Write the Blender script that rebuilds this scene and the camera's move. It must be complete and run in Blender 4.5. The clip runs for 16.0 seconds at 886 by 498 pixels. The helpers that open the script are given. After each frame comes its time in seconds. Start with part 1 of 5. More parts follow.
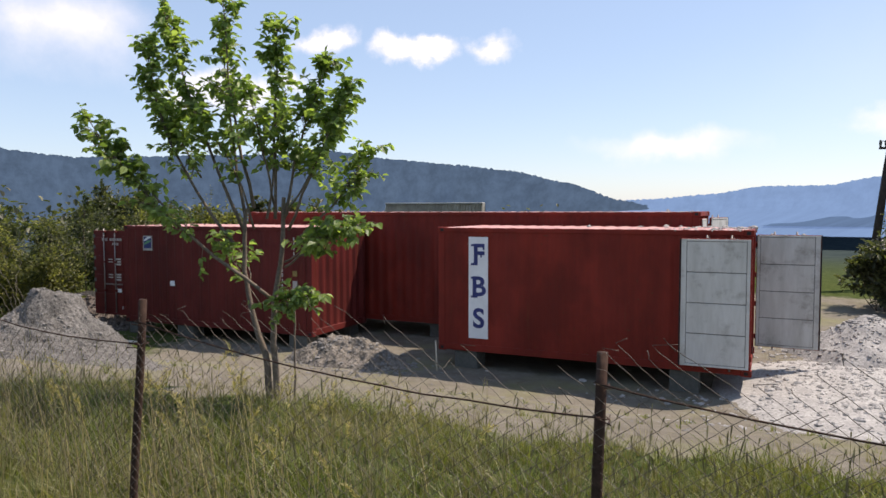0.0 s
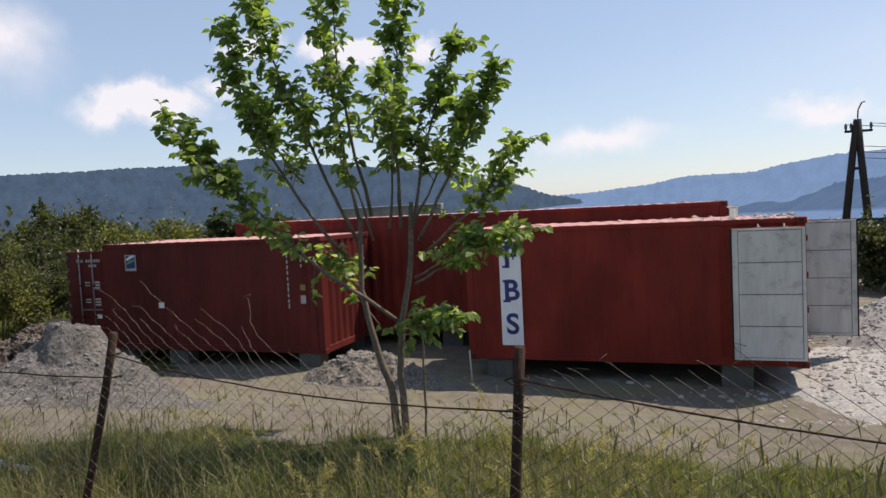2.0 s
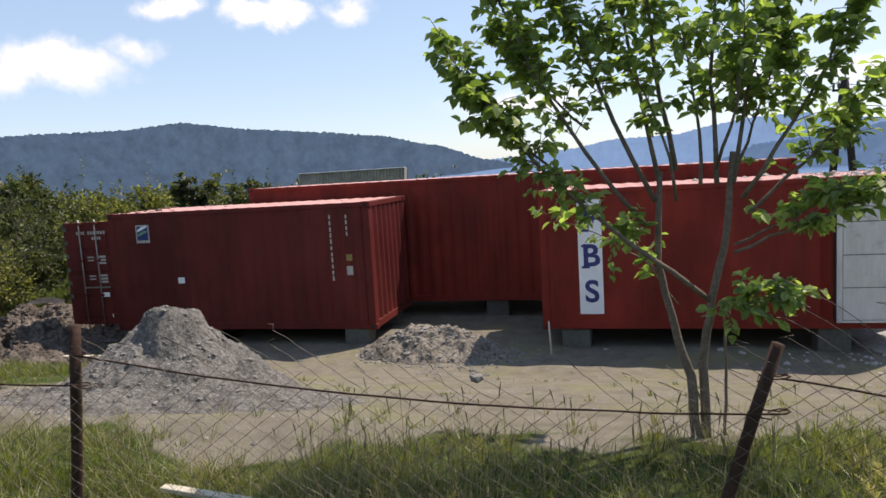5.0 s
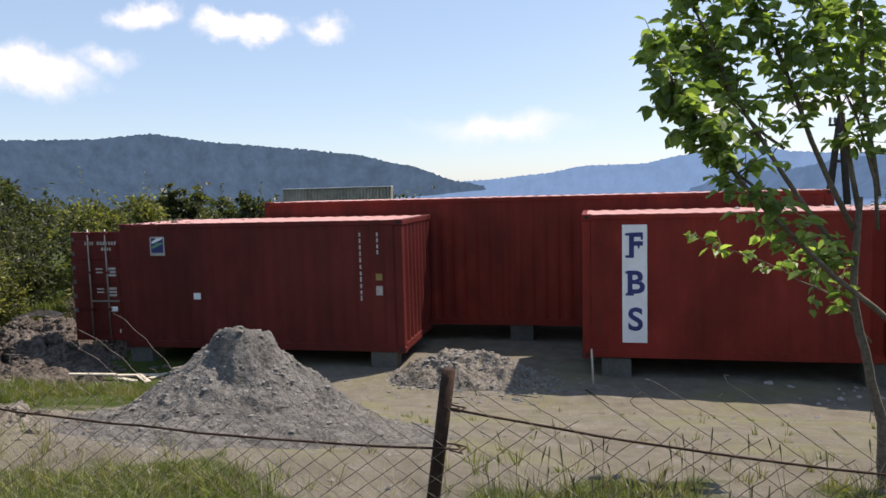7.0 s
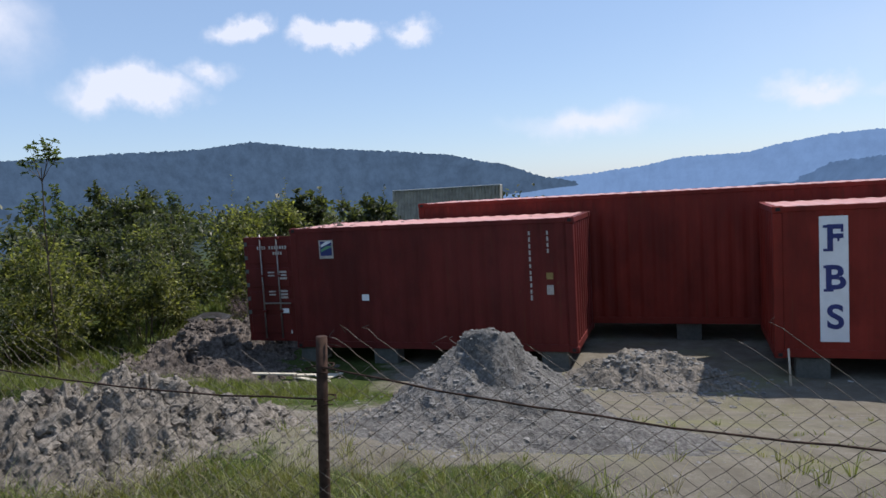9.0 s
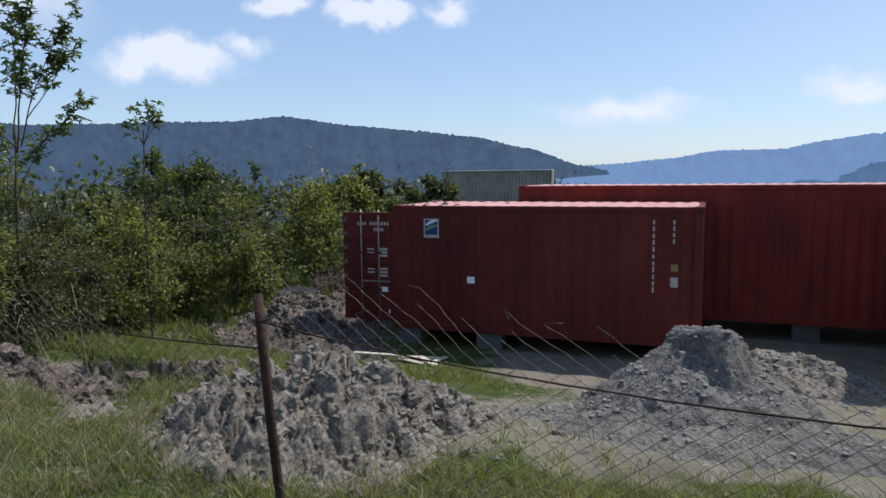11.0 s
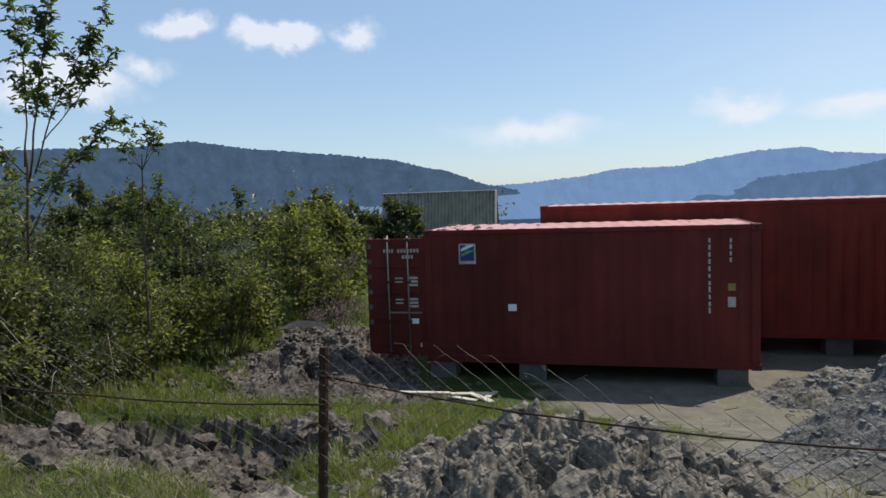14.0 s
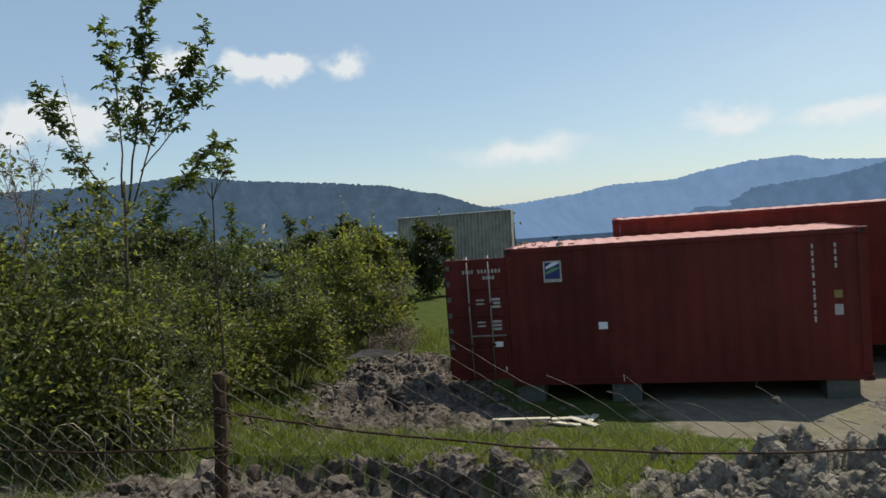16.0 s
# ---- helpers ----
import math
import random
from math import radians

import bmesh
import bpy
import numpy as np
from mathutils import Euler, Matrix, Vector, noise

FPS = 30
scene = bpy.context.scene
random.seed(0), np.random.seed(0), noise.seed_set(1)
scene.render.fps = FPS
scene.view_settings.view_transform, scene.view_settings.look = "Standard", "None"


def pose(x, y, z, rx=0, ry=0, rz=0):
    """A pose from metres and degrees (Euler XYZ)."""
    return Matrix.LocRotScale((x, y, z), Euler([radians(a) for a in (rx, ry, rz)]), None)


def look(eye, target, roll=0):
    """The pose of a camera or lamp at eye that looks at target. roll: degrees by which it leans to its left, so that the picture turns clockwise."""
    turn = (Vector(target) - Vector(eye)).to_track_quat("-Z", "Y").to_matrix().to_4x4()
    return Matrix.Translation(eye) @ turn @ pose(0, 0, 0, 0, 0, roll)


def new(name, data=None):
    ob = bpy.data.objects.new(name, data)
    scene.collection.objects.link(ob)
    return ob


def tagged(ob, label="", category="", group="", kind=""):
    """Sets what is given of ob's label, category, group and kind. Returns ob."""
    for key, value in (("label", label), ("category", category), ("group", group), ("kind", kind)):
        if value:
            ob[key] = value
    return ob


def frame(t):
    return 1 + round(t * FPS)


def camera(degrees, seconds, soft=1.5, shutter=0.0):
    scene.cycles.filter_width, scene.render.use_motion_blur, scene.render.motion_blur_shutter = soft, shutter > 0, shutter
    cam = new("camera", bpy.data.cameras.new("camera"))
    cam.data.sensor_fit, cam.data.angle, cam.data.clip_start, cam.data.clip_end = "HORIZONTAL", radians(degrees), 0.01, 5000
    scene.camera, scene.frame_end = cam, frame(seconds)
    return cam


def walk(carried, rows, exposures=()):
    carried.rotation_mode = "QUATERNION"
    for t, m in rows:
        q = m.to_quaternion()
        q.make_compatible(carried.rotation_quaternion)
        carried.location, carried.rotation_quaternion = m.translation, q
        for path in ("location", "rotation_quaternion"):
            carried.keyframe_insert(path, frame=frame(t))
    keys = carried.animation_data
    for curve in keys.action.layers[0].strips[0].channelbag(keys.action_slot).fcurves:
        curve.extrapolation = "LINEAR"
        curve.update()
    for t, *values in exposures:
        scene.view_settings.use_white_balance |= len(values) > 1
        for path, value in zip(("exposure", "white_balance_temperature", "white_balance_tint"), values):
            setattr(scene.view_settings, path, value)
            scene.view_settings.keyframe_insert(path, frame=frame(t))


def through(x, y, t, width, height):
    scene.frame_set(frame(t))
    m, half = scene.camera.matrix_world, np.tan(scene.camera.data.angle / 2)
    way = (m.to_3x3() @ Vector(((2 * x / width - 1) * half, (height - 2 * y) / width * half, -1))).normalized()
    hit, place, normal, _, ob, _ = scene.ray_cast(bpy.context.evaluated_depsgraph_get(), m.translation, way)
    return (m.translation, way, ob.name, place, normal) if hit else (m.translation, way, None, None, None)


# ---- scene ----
cam = camera(64.8, 16.0, soft=1.55)

PATH = [
    (0, (9.546, -13.497, 3.279), (8.716, -11.681, 3.168), -0.1),
    (0.5, (9.059, -13.355, 3.301), (8.288, -11.515, 3.16), -2.4),
    (1, (8.595, -13.331, 3.35), (7.799, -11.499, 3.237), -1.4),
    (1.5, (8.086, -13.354, 3.316), (7.353, -11.496, 3.216), -3.5),
    (2, (7.579, -13.348, 3.321), (6.91, -11.466, 3.211), -2.8),
    (2.5, (7.098, -13.277, 3.382), (6.458, -11.385, 3.281), -2.6),
    (3, (6.57, -13.202, 3.373), (5.973, -11.302, 3.185), -5.3),
    (3.5, (6.118, -13.152, 3.328), (5.564, -11.238, 3.155), -4.2),
    (4, (5.691, -13.176, 3.405), (5.078, -11.279, 3.244), -1.8),
    (4.5, (5.203, -13.117, 3.383), (4.651, -11.207, 3.171), -3.4),
    (6.8, (3.571, -12.793, 3.393), (3.249, -10.832, 3.166), -0.3),
    (7, (3.431, -12.831, 3.4), (3.03, -10.879, 3.235), -1.5),
    (7.5, (3.107, -12.941, 3.436), (2.743, -10.982, 3.27), -3.6),
    (8, (2.756, -12.938, 3.429), (2.341, -10.986, 3.288), -2.4),
    (8.5, (2.332, -12.914, 3.438), (1.797, -10.992, 3.304), -1.5),
    (9, (1.947, -13.077, 3.463), (1.294, -11.193, 3.304), -3.3),
    (9.5, (1.527, -13.095, 3.443), (0.804, -11.239, 3.266), -2.7),
    (10, (1.084, -13.12, 3.439), (0.349, -11.265, 3.299), -1.8),
    (10.2, (0.907, -13.127, 3.443), (0.158, -11.284, 3.239), -1.2),
    (12.5, (-1.205, -13.1, 3.501), (-1.79, -11.195, 3.335), -2.4),
    (13, (-1.611, -13.052, 3.496), (-2.093, -11.115, 3.383), -3.3),
    (13.5, (-2.0, -13.066, 3.532), (-2.442, -11.119, 3.42), -2.2),
    (14, (-2.381, -12.988, 3.532), (-2.87, -11.055, 3.382), -1.9),
    (14.5, (-2.82, -12.975, 3.519), (-3.223, -11.02, 3.391), -1.7),
    (15, (-3.217, -12.969, 3.552), (-3.661, -11.02, 3.514), -2.3),
    (15.5, (-3.646, -12.883, 3.545), (-4.186, -10.958, 3.469), -1.7),
    (16, (-4.051, -12.859, 3.528), (-4.529, -10.919, 3.444), -4.4),
]
walk(cam, [(t, look(e, g, r)) for t, e, g, r in PATH],
     exposures=[(0, 0.56, 7050, 18), (1, 0.46, 7150, 17), (2, 0.32, 7150, 17), (3, 0.41, 7050, 18), (4.5, 0.58, 7100, 16), (7, 0.52, 7000, 16), (8.5, 0.26, 6300, 15), (10, 0.25, 6200, 13), (12.5, 0.28, 6250, 11), (13, 0.29, 6300, 10), (13.7, 0.22, 6350, 10), (14.5, 0.18, 6650, 7), (16, 0.15, 7000, 5)])

# ---------------------------------------------------------------- world, sun
SUN = Vector((0.44, 0.42, 1.0)).normalized()
sun_el = math.asin(SUN.z)
sun_az = math.atan2(SUN.x, SUN.y)

world = bpy.data.worlds.new("World")
scene.world = world
world.use_nodes = True
wn, wl = world.node_tree.nodes, world.node_tree.links
wn.clear()


def wmath(op, a, b=None, clamp=False):
    n = wn.new("ShaderNodeMath")
    n.operation, n.use_clamp = op, clamp
    for i, v in enumerate((a, b)):
        if v is None:
            continue
        if isinstance(v, (int, float)):
            n.inputs[i].default_value = v
        else:
            wl.new(v, n.inputs[i])
    return n.outputs[0]


sky = wn.new("ShaderNodeTexSky")
sky.sky_type, sky.sun_disc = "NISHITA", False
sky.sun_elevation, sky.sun_rotation = sun_el, sun_az
sky.altitude, sky.air_density, sky.dust_density, sky.ozone_density = 300, 1.0, 0.55, 1.3
tco = wn.new("ShaderNodeTexCoord")
warp = wn.new("ShaderNodeTexNoise")
warp.inputs["Scale"].default_value, warp.inputs["Detail"].default_value = 12.0, 8.0
warp.inputs["Roughness"].default_value = 0.6
wl.new(tco.outputs["Generated"], warp.inputs["Vector"])
CLOUDS = [  # azimuth from +y, elevation, half width, half height (degrees), strength
    (-52.5, 13.3, 6.0, 4.2, 0.52), (-33.6, 13.5, 2.4, 1.3, 0.8), (-26.6, 12.8, 3.4, 1.2, 0.95), (-20.6, 12.8, 2.4, 1.2, 0.75),
    (-42.4, 8.9, 5.2, 1.8, 0.9), (-36.6, 10.2, 2.8, 1.0, 0.55), (-6.5, 5.1, 7.5, 1.5, 0.55), (8.8, 6.0, 4.5, 1.3, 0.6),
    (16.5, 5.2, 5.5, 1.3, 0.6), (27, 7.5, 6.0, 2.0, 0.5), (-70, 11, 7.0, 3.0, 0.8), (50, 12, 8.0, 3.0, 0.7), (18, 9, 24, 8, 0.2), (36, 16, 26, 10, 0.22), (-110, 18, 10, 4.0, 0.8)]
mask = None
for az, el, hw, hh, k in CLOUDS:
    a, e = radians(az), radians(el)
    mp = wn.new("ShaderNodeMapping")
    mp.vector_type = "TEXTURE"
    ctr = Vector((math.sin(a) * math.cos(e), math.cos(a) * math.cos(e), math.sin(e)))
    mp.inputs["Location"].default_value = ctr
    mp.inputs["Rotation"].default_value = (0, 0, -a)
    mp.inputs["Scale"].default_value = (radians(hw), 1.0, radians(hh))
    add = wn.new("ShaderNodeVectorMath")
    add.operation = "MULTIPLY_ADD"
    wl.new(warp.outputs["Color"], add.inputs[0])
    add.inputs[1].default_value = (0.15, 0.15, 0.085)
    off = wn.new("ShaderNodeVectorMath")
    off.operation = "ADD"
    wl.new(tco.outputs["Generated"], off.inputs[0])
    off.inputs[1].default_value = (-0.075, -0.075, -0.0425)
    wl.new(off.outputs[0], add.inputs[2])
    wl.new(add.outputs[0], mp.inputs["Vector"])
    ln = wn.new("ShaderNodeVectorMath")
    ln.operation = "LENGTH"
    wl.new(mp.outputs[0], ln.inputs[0])
    m = wmath("MULTIPLY", wmath("SUBTRACT", 1.15, ln.outputs["Value"], True), k * 1.15)
    mask = m if mask is None else wmath("MAXIMUM", mask, m)
mask = wmath("MINIMUM", wmath("MULTIPLY", wmath("POWER", mask, 1.7), 2.1), 0.88)
cl = wn.new("ShaderNodeMix")
cl.data_type = "RGBA"
wl.new(mask, cl.inputs[0])
tint = wn.new("ShaderNodeMix")
tint.data_type = "RGBA"
tint.inputs[0].default_value = 0.37
wl.new(sky.outputs[0], tint.inputs[6])
tint.inputs[7].default_value = (3.75, 5.45, 7.9, 1)
wl.new(tint.outputs[2], cl.inputs[6])
cl.inputs[7].default_value = (6.9, 7.2, 7.9, 1)
bg = wn.new("ShaderNodeBackground")
bg.inputs["Strength"].default_value = 0.105
wl.new(cl.outputs[2], bg.inputs["Color"])
wo = wn.new("ShaderNodeOutputWorld")
wl.new(bg.outputs[0], wo.inputs["Surface"])

sun = bpy.data.lights.new("sun", "SUN")
sun.energy, sun.angle, sun.color = 4.3, radians(0.5), (1.0, 0.95, 0.86)
sun_ob = new("sun", sun)
sun_ob.matrix_world = look(SUN * 50, (0, 0, 0))


# ---------------------------------------------------------------- materials
class Mat:
    """A small builder of node materials."""

    def __init__(self, name, rough=0.8, metal=0.0):
        self.m = bpy.data.materials.new(name)
        self.m.use_nodes = True
        self.t = self.m.node_tree
        self.b = self.t.nodes["Principled BSDF"]
        self.b.inputs["Roughness"].default_value, self.b.inputs["Metallic"].default_value = rough, metal
        self.b.inputs["Specular IOR Level"].default_value = 0.0 if rough > 0.9 else 0.12 if rough > 0.7 else 0.22
        self.co = self.t.nodes.new("ShaderNodeTexCoord")

    def node(self, kind):
        return self.t.nodes.new(kind)

    def link(self, a, b):
        self.t.links.new(a, b)

    def position(self, scale, detail=4.0, rough=0.6, stretch=(1, 1, 1)):
        g = self.node("ShaderNodeNewGeometry")
        mp = self.node("ShaderNodeMapping")
        mp.inputs["Scale"].default_value = stretch
        self.link(g.outputs["Position"], mp.inputs["Vector"])
        n = self.node("ShaderNodeTexNoise")
        n.inputs["Scale"].default_value, n.inputs["Detail"].default_value, n.inputs["Roughness"].default_value = scale, detail, rough
        self.link(mp.outputs[0], n.inputs["Vector"])
        return n.outputs["Fac"]

    def ramp(self, fac, stops):
        r = self.node("ShaderNodeValToRGB")
        el = r.color_ramp.elements
        while len(el) < len(stops):
            el.new(0.5)
        for e, (p, c) in zip(el, stops):
            e.position, e.color = p, (*c, 1) if len(c) == 3 else c
        self.link(fac, r.inputs[0])
        return r.outputs[0]

    def mix(self, fac, a, b, mode="MIX"):
        n = self.node("ShaderNodeMix")
        n.data_type, n.blend_type = "RGBA", mode
        for sock, v in ((n.inputs[0], fac), (n.inputs[6], a), (n.inputs[7], b)):
            if isinstance(v, (int, float)):
                sock.default_value = v
            elif isinstance(v, tuple):
                sock.default_value = (*v, 1)
            else:
                self.link(v, sock)
        return n.outputs[2]

    def color(self, c):
        if isinstance(c, tuple):
            self.b.inputs["Base Color"].default_value = (*c, 1)
        else:
            self.link(c, self.b.inputs["Base Color"])
        return self

    def rough(self, fac, lo, hi):
        n = self.node("ShaderNodeMapRange")
        n.inputs[3].default_value, n.inputs[4].default_value = lo, hi
        self.link(fac, n.inputs[0])
        self.link(n.outputs[0], self.b.inputs["Roughness"])
        return self

    def bump(self, fac, strength, dist):
        n = self.node("ShaderNodeBump")
        n.inputs["Strength"].default_value, n.inputs["Distance"].default_value = strength, dist
        self.link(fac, n.inputs["Height"])
        self.link(n.outputs[0], self.b.inputs["Normal"])
        return self


def paint(name, base, dark, rust=(0.10, 0.035, 0.015), amount=0.62):
    """Weathered container paint: streaks, chalky fading and rust spots."""
    k = Mat(name, 0.55)
    streak = k.position(1.7, 7, 0.68, (1, 1, 0.25))
    big = k.position(0.7, 3, 0.5)
    spots = k.position(16, 6, 0.7)
    c = k.mix(k.ramp(streak, [(0.35, (0, 0, 0)), (0.7, (1, 1, 1))]), base, dark)
    c = k.mix(k.ramp(big, [(0.4, (0, 0, 0)), (0.75, (0.5, 0.5, 0.5))]), c, tuple(min(1, v * 1.35 + 0.01) for v in base))
    c = k.mix(k.ramp(spots, [(amount, (0, 0, 0)), (amount + 0.06, (1, 1, 1))]), c, rust)
    patch = k.position(0.55, 5, 0.65, (1, 1, 0.7))
    c = k.mix(k.ramp(patch, [(0.48, (0, 0, 0)), (0.62, (0.55, 0.55, 0.55))]), c, tuple(0.7 * v for v in dark))
    run = k.position(9.0, 4, 0.6, (1, 1, 0.05))
    c = k.mix(k.ramp(run, [(0.62, (0, 0, 0)), (0.72, (0.45, 0.45, 0.45))]), c, rust)
    k.color(c).rough(big, 0.45, 0.75).bump(spots, 0.15, 0.004)
    return k.m


def plain(name, base, var=0.25, scale=8.0, rough=0.75, metal=0.0, bump=0.2, dist=0.004, detail=5):
    k = Mat(name, rough, metal)
    n1 = k.position(scale, detail, 0.65)
    n2 = k.position(scale * 0.13, 3, 0.5)
    c = k.ramp(n1, [(0.3, tuple(v * (1 - var) for v in base)), (0.7, tuple(min(1, v * (1 + var)) for v in base))])
    c = k.mix(k.ramp(n2, [(0.35, (0, 0, 0)), (0.75, (0.55, 0.55, 0.55))]), c, tuple(v * (1 - 1.2 * var) for v in base))
    k.color(c).bump(n1, bump, dist)
    return k.m


def leafy(name, light, dark, scale=1.5, through=0.45, dry=None):
    """Leaves: two greens by leaf, light coming through the blade."""
    k = Mat(name, 0.45)
    g = k.node("ShaderNodeNewGeometry")
    n = k.position(scale, 3, 0.6)
    c = k.ramp(g.outputs["Random Per Island"], [(0.0, dark), (0.55, tuple(0.65 * b + 0.35 * a for a, b in zip(light, dark))), (1.0, light)])
    c = k.mix(k.ramp(n, [(0.35, (0, 0, 0)), (0.7, (0.6, 0.6, 0.6))]), c, dark)
    if dry:
        c = k.mix(k.ramp(k.position(0.75, 4, 0.6), [(0.45, (0, 0, 0)), (0.66, (0.75, 0.75, 0.75))]), c, dry)
    k.color(c)
    k.b.inputs["Specular IOR Level"].default_value = 0.4
    tr = k.node("ShaderNodeBsdfTranslucent")
    k.link(k.mix(1.0, c, (1.35, 1.5, 0.55), "MULTIPLY"), tr.inputs["Color"])
    mx = k.node("ShaderNodeMixShader")
    mx.inputs[0].default_value = through
    out = k.t.nodes["Material Output"]
    k.link(k.b.outputs[0], mx.inputs[1])
    k.link(tr.outputs[0], mx.inputs[2])
    k.link(mx.outputs[0], out.inputs["Surface"])
    return k.m


M_RED = paint("red_paint", (0.205, 0.020, 0.011), (0.112, 0.011, 0.007))
M_RED_C = paint("red_paint_long", (0.20, 0.021, 0.012), (0.11, 0.012, 0.008))
M_MAROON = paint("maroon_paint", (0.120, 0.0155, 0.0125), (0.074, 0.0105, 0.009))
# Paler than the sides: grazing sunlight on the roofs is mixed into this colour.
M_ROOF = plain("sunlit_faded_roof_paint", (0.52, 0.27, 0.24), 0.2, 3.0, 0.5)


def dirty_white():
    """Off-white door lining with rubbed smudges, runs and specks of rust."""
    k = Mat("off_white_door_lining", 0.6)
    run, smudge, speck = k.position(5.0, 6, 0.7, (1, 1, 0.18)), k.position(2.6, 7, 0.7), k.position(26, 6, 0.7)
    c = k.ramp(run, [(0.35, (0.43, 0.43, 0.40)), (0.65, (0.55, 0.555, 0.53))])
    c = k.mix(k.ramp(smudge, [(0.54, (0, 0, 0)), (0.70, (0.7, 0.7, 0.7))]), c, (0.24, 0.225, 0.20))
    c = k.mix(k.ramp(speck, [(0.66, (0, 0, 0)), (0.72, (0.8, 0.8, 0.8))]), c, (0.15, 0.085, 0.05))
    k.color(c).bump(smudge, 0.06, 0.004)
    return k.m


M_WHITE = dirty_white()
M_SEAM = plain("door_seam_shadow_gap", (0.16, 0.16, 0.155), 0.2, 20, 0.8)
M_DECAL = plain("white_decal_film", (0.72, 0.74, 0.76), 0.08, 6, 0.5, 0, 0.02)
M_NAVY = plain("navy_lettering", (0.035, 0.045, 0.16), 0.2, 12, 0.5)
M_MARK = plain("chalky_white_marking", (0.42, 0.39, 0.36), 0.35, 25, 0.7)
M_YELLOW = plain("yellow_marking", (0.26, 0.19, 0.07), 0.3, 25, 0.7)
M_GREEN = plain("green_logo_ink", (0.12, 0.30, 0.16), 0.2, 25, 0.6)
M_STEEL = plain("galvanised_steel_bar", (0.24, 0.215, 0.20), 0.3, 30, 0.5, 0.6)
M_RUBBER = plain("black_gasket_rubber", (0.022, 0.02, 0.02), 0.3, 30, 0.7)
M_WOODFLOOR = plain("plywood_floor", (0.16, 0.11, 0.07), 0.3, 6, 0.7)
M_CONC = plain("grey_concrete", (0.115, 0.118, 0.108), 0.25, 14, 0.9, 0, 0.4, 0.01)
M_RUST = plain("rusted_iron", (0.060, 0.035, 0.026), 0.45, 40, 0.8, 0.2, 0.5, 0.004)
M_WIRE = plain("weathered_fence_wire", (0.115, 0.096, 0.078), 0.4, 30, 0.55, 0.3, 0.0)
M_BARK = plain("grey_brown_bark", (0.17, 0.135, 0.105), 0.4, 35, 0.9, 0, 0.6, 0.006)
M_TWIG = plain("dry_twig_bark", (0.12, 0.09, 0.065), 0.4, 35, 0.9)
M_PLANK = plain("bleached_plank_wood", (0.52, 0.47, 0.38), 0.25, 10, 0.8, 0, 0.3, 0.004)
M_GRAVEL = plain("pale_crushed_stone", (0.172, 0.163, 0.152), 0.6, 24, 0.95, 0, 1.0, 0.04, 12)
M_CAP = plain("pale_ridge_tin", (0.42, 0.42, 0.42), 0.2, 3, 0.6)
M_DRY = plain("dead_brush", (0.20, 0.150, 0.135), 0.4, 8, 0.9)
M_PALECANE = plain("bleached_cane", (0.36, 0.31, 0.24), 0.3, 20, 0.9)
M_CHIP = plain("white_crushed_limestone", (0.36, 0.345, 0.325), 0.4, 20, 0.9, 0, 0.8, 0.02)
M_STONE = plain("pale_stone", (0.205, 0.195, 0.180), 0.45, 22, 0.9, 0, 0.6, 0.01)
M_CLOD = plain("grey_clay_clod", (0.222, 0.196, 0.165), 0.65, 18, 0.95, 0, 1.0, 0.035, 11)
M_MUD = plain("dark_churned_soil", (0.138, 0.116, 0.100), 0.7, 13, 0.95, 0, 1.0, 0.035, 11)
M_LEAF = leafy("broad_tree_leaf", (0.41, 0.49, 0.19), (0.105, 0.160, 0.060), 1.5, 0.54)
M_LEAF2 = leafy("small_sapling_leaf", (0.165, 0.185, 0.062), (0.070, 0.090, 0.034))
M_BUSH = leafy("shrub_leaf", (0.35, 0.33, 0.125), (0.034, 0.041, 0.021), 1.4, 0.52)
M_BUSHD = leafy("dark_shrub_leaf", (0.165, 0.170, 0.082), (0.025, 0.031, 0.018), 0.9, 0.44)
M_GRASS = leafy("meadow_grass", (0.30, 0.31, 0.095), (0.070, 0.092, 0.026), 1.3, 0.42, (0.25, 0.215, 0.105))
M_STRAW = leafy("dry_grass_stalk", (0.37, 0.315, 0.175), (0.16, 0.135, 0.07), 0.9, 0.35)
M_PLUME = leafy("golden_seed_plume", (0.56, 0.47, 0.27), (0.36, 0.29, 0.15), 0.9, 0.4)
M_ASBESTOS = plain("grey_corrugated_roofing", (0.40, 0.37, 0.31), 0.3, 1.4, 0.9)
M_BARNWALL = plain("weathered_barn_boards", (0.17, 0.13, 0.10), 0.3, 2.0, 0.9)
M_POLE = plain("dark_tarred_pole", (0.05, 0.042, 0.038), 0.3, 6, 0.85)


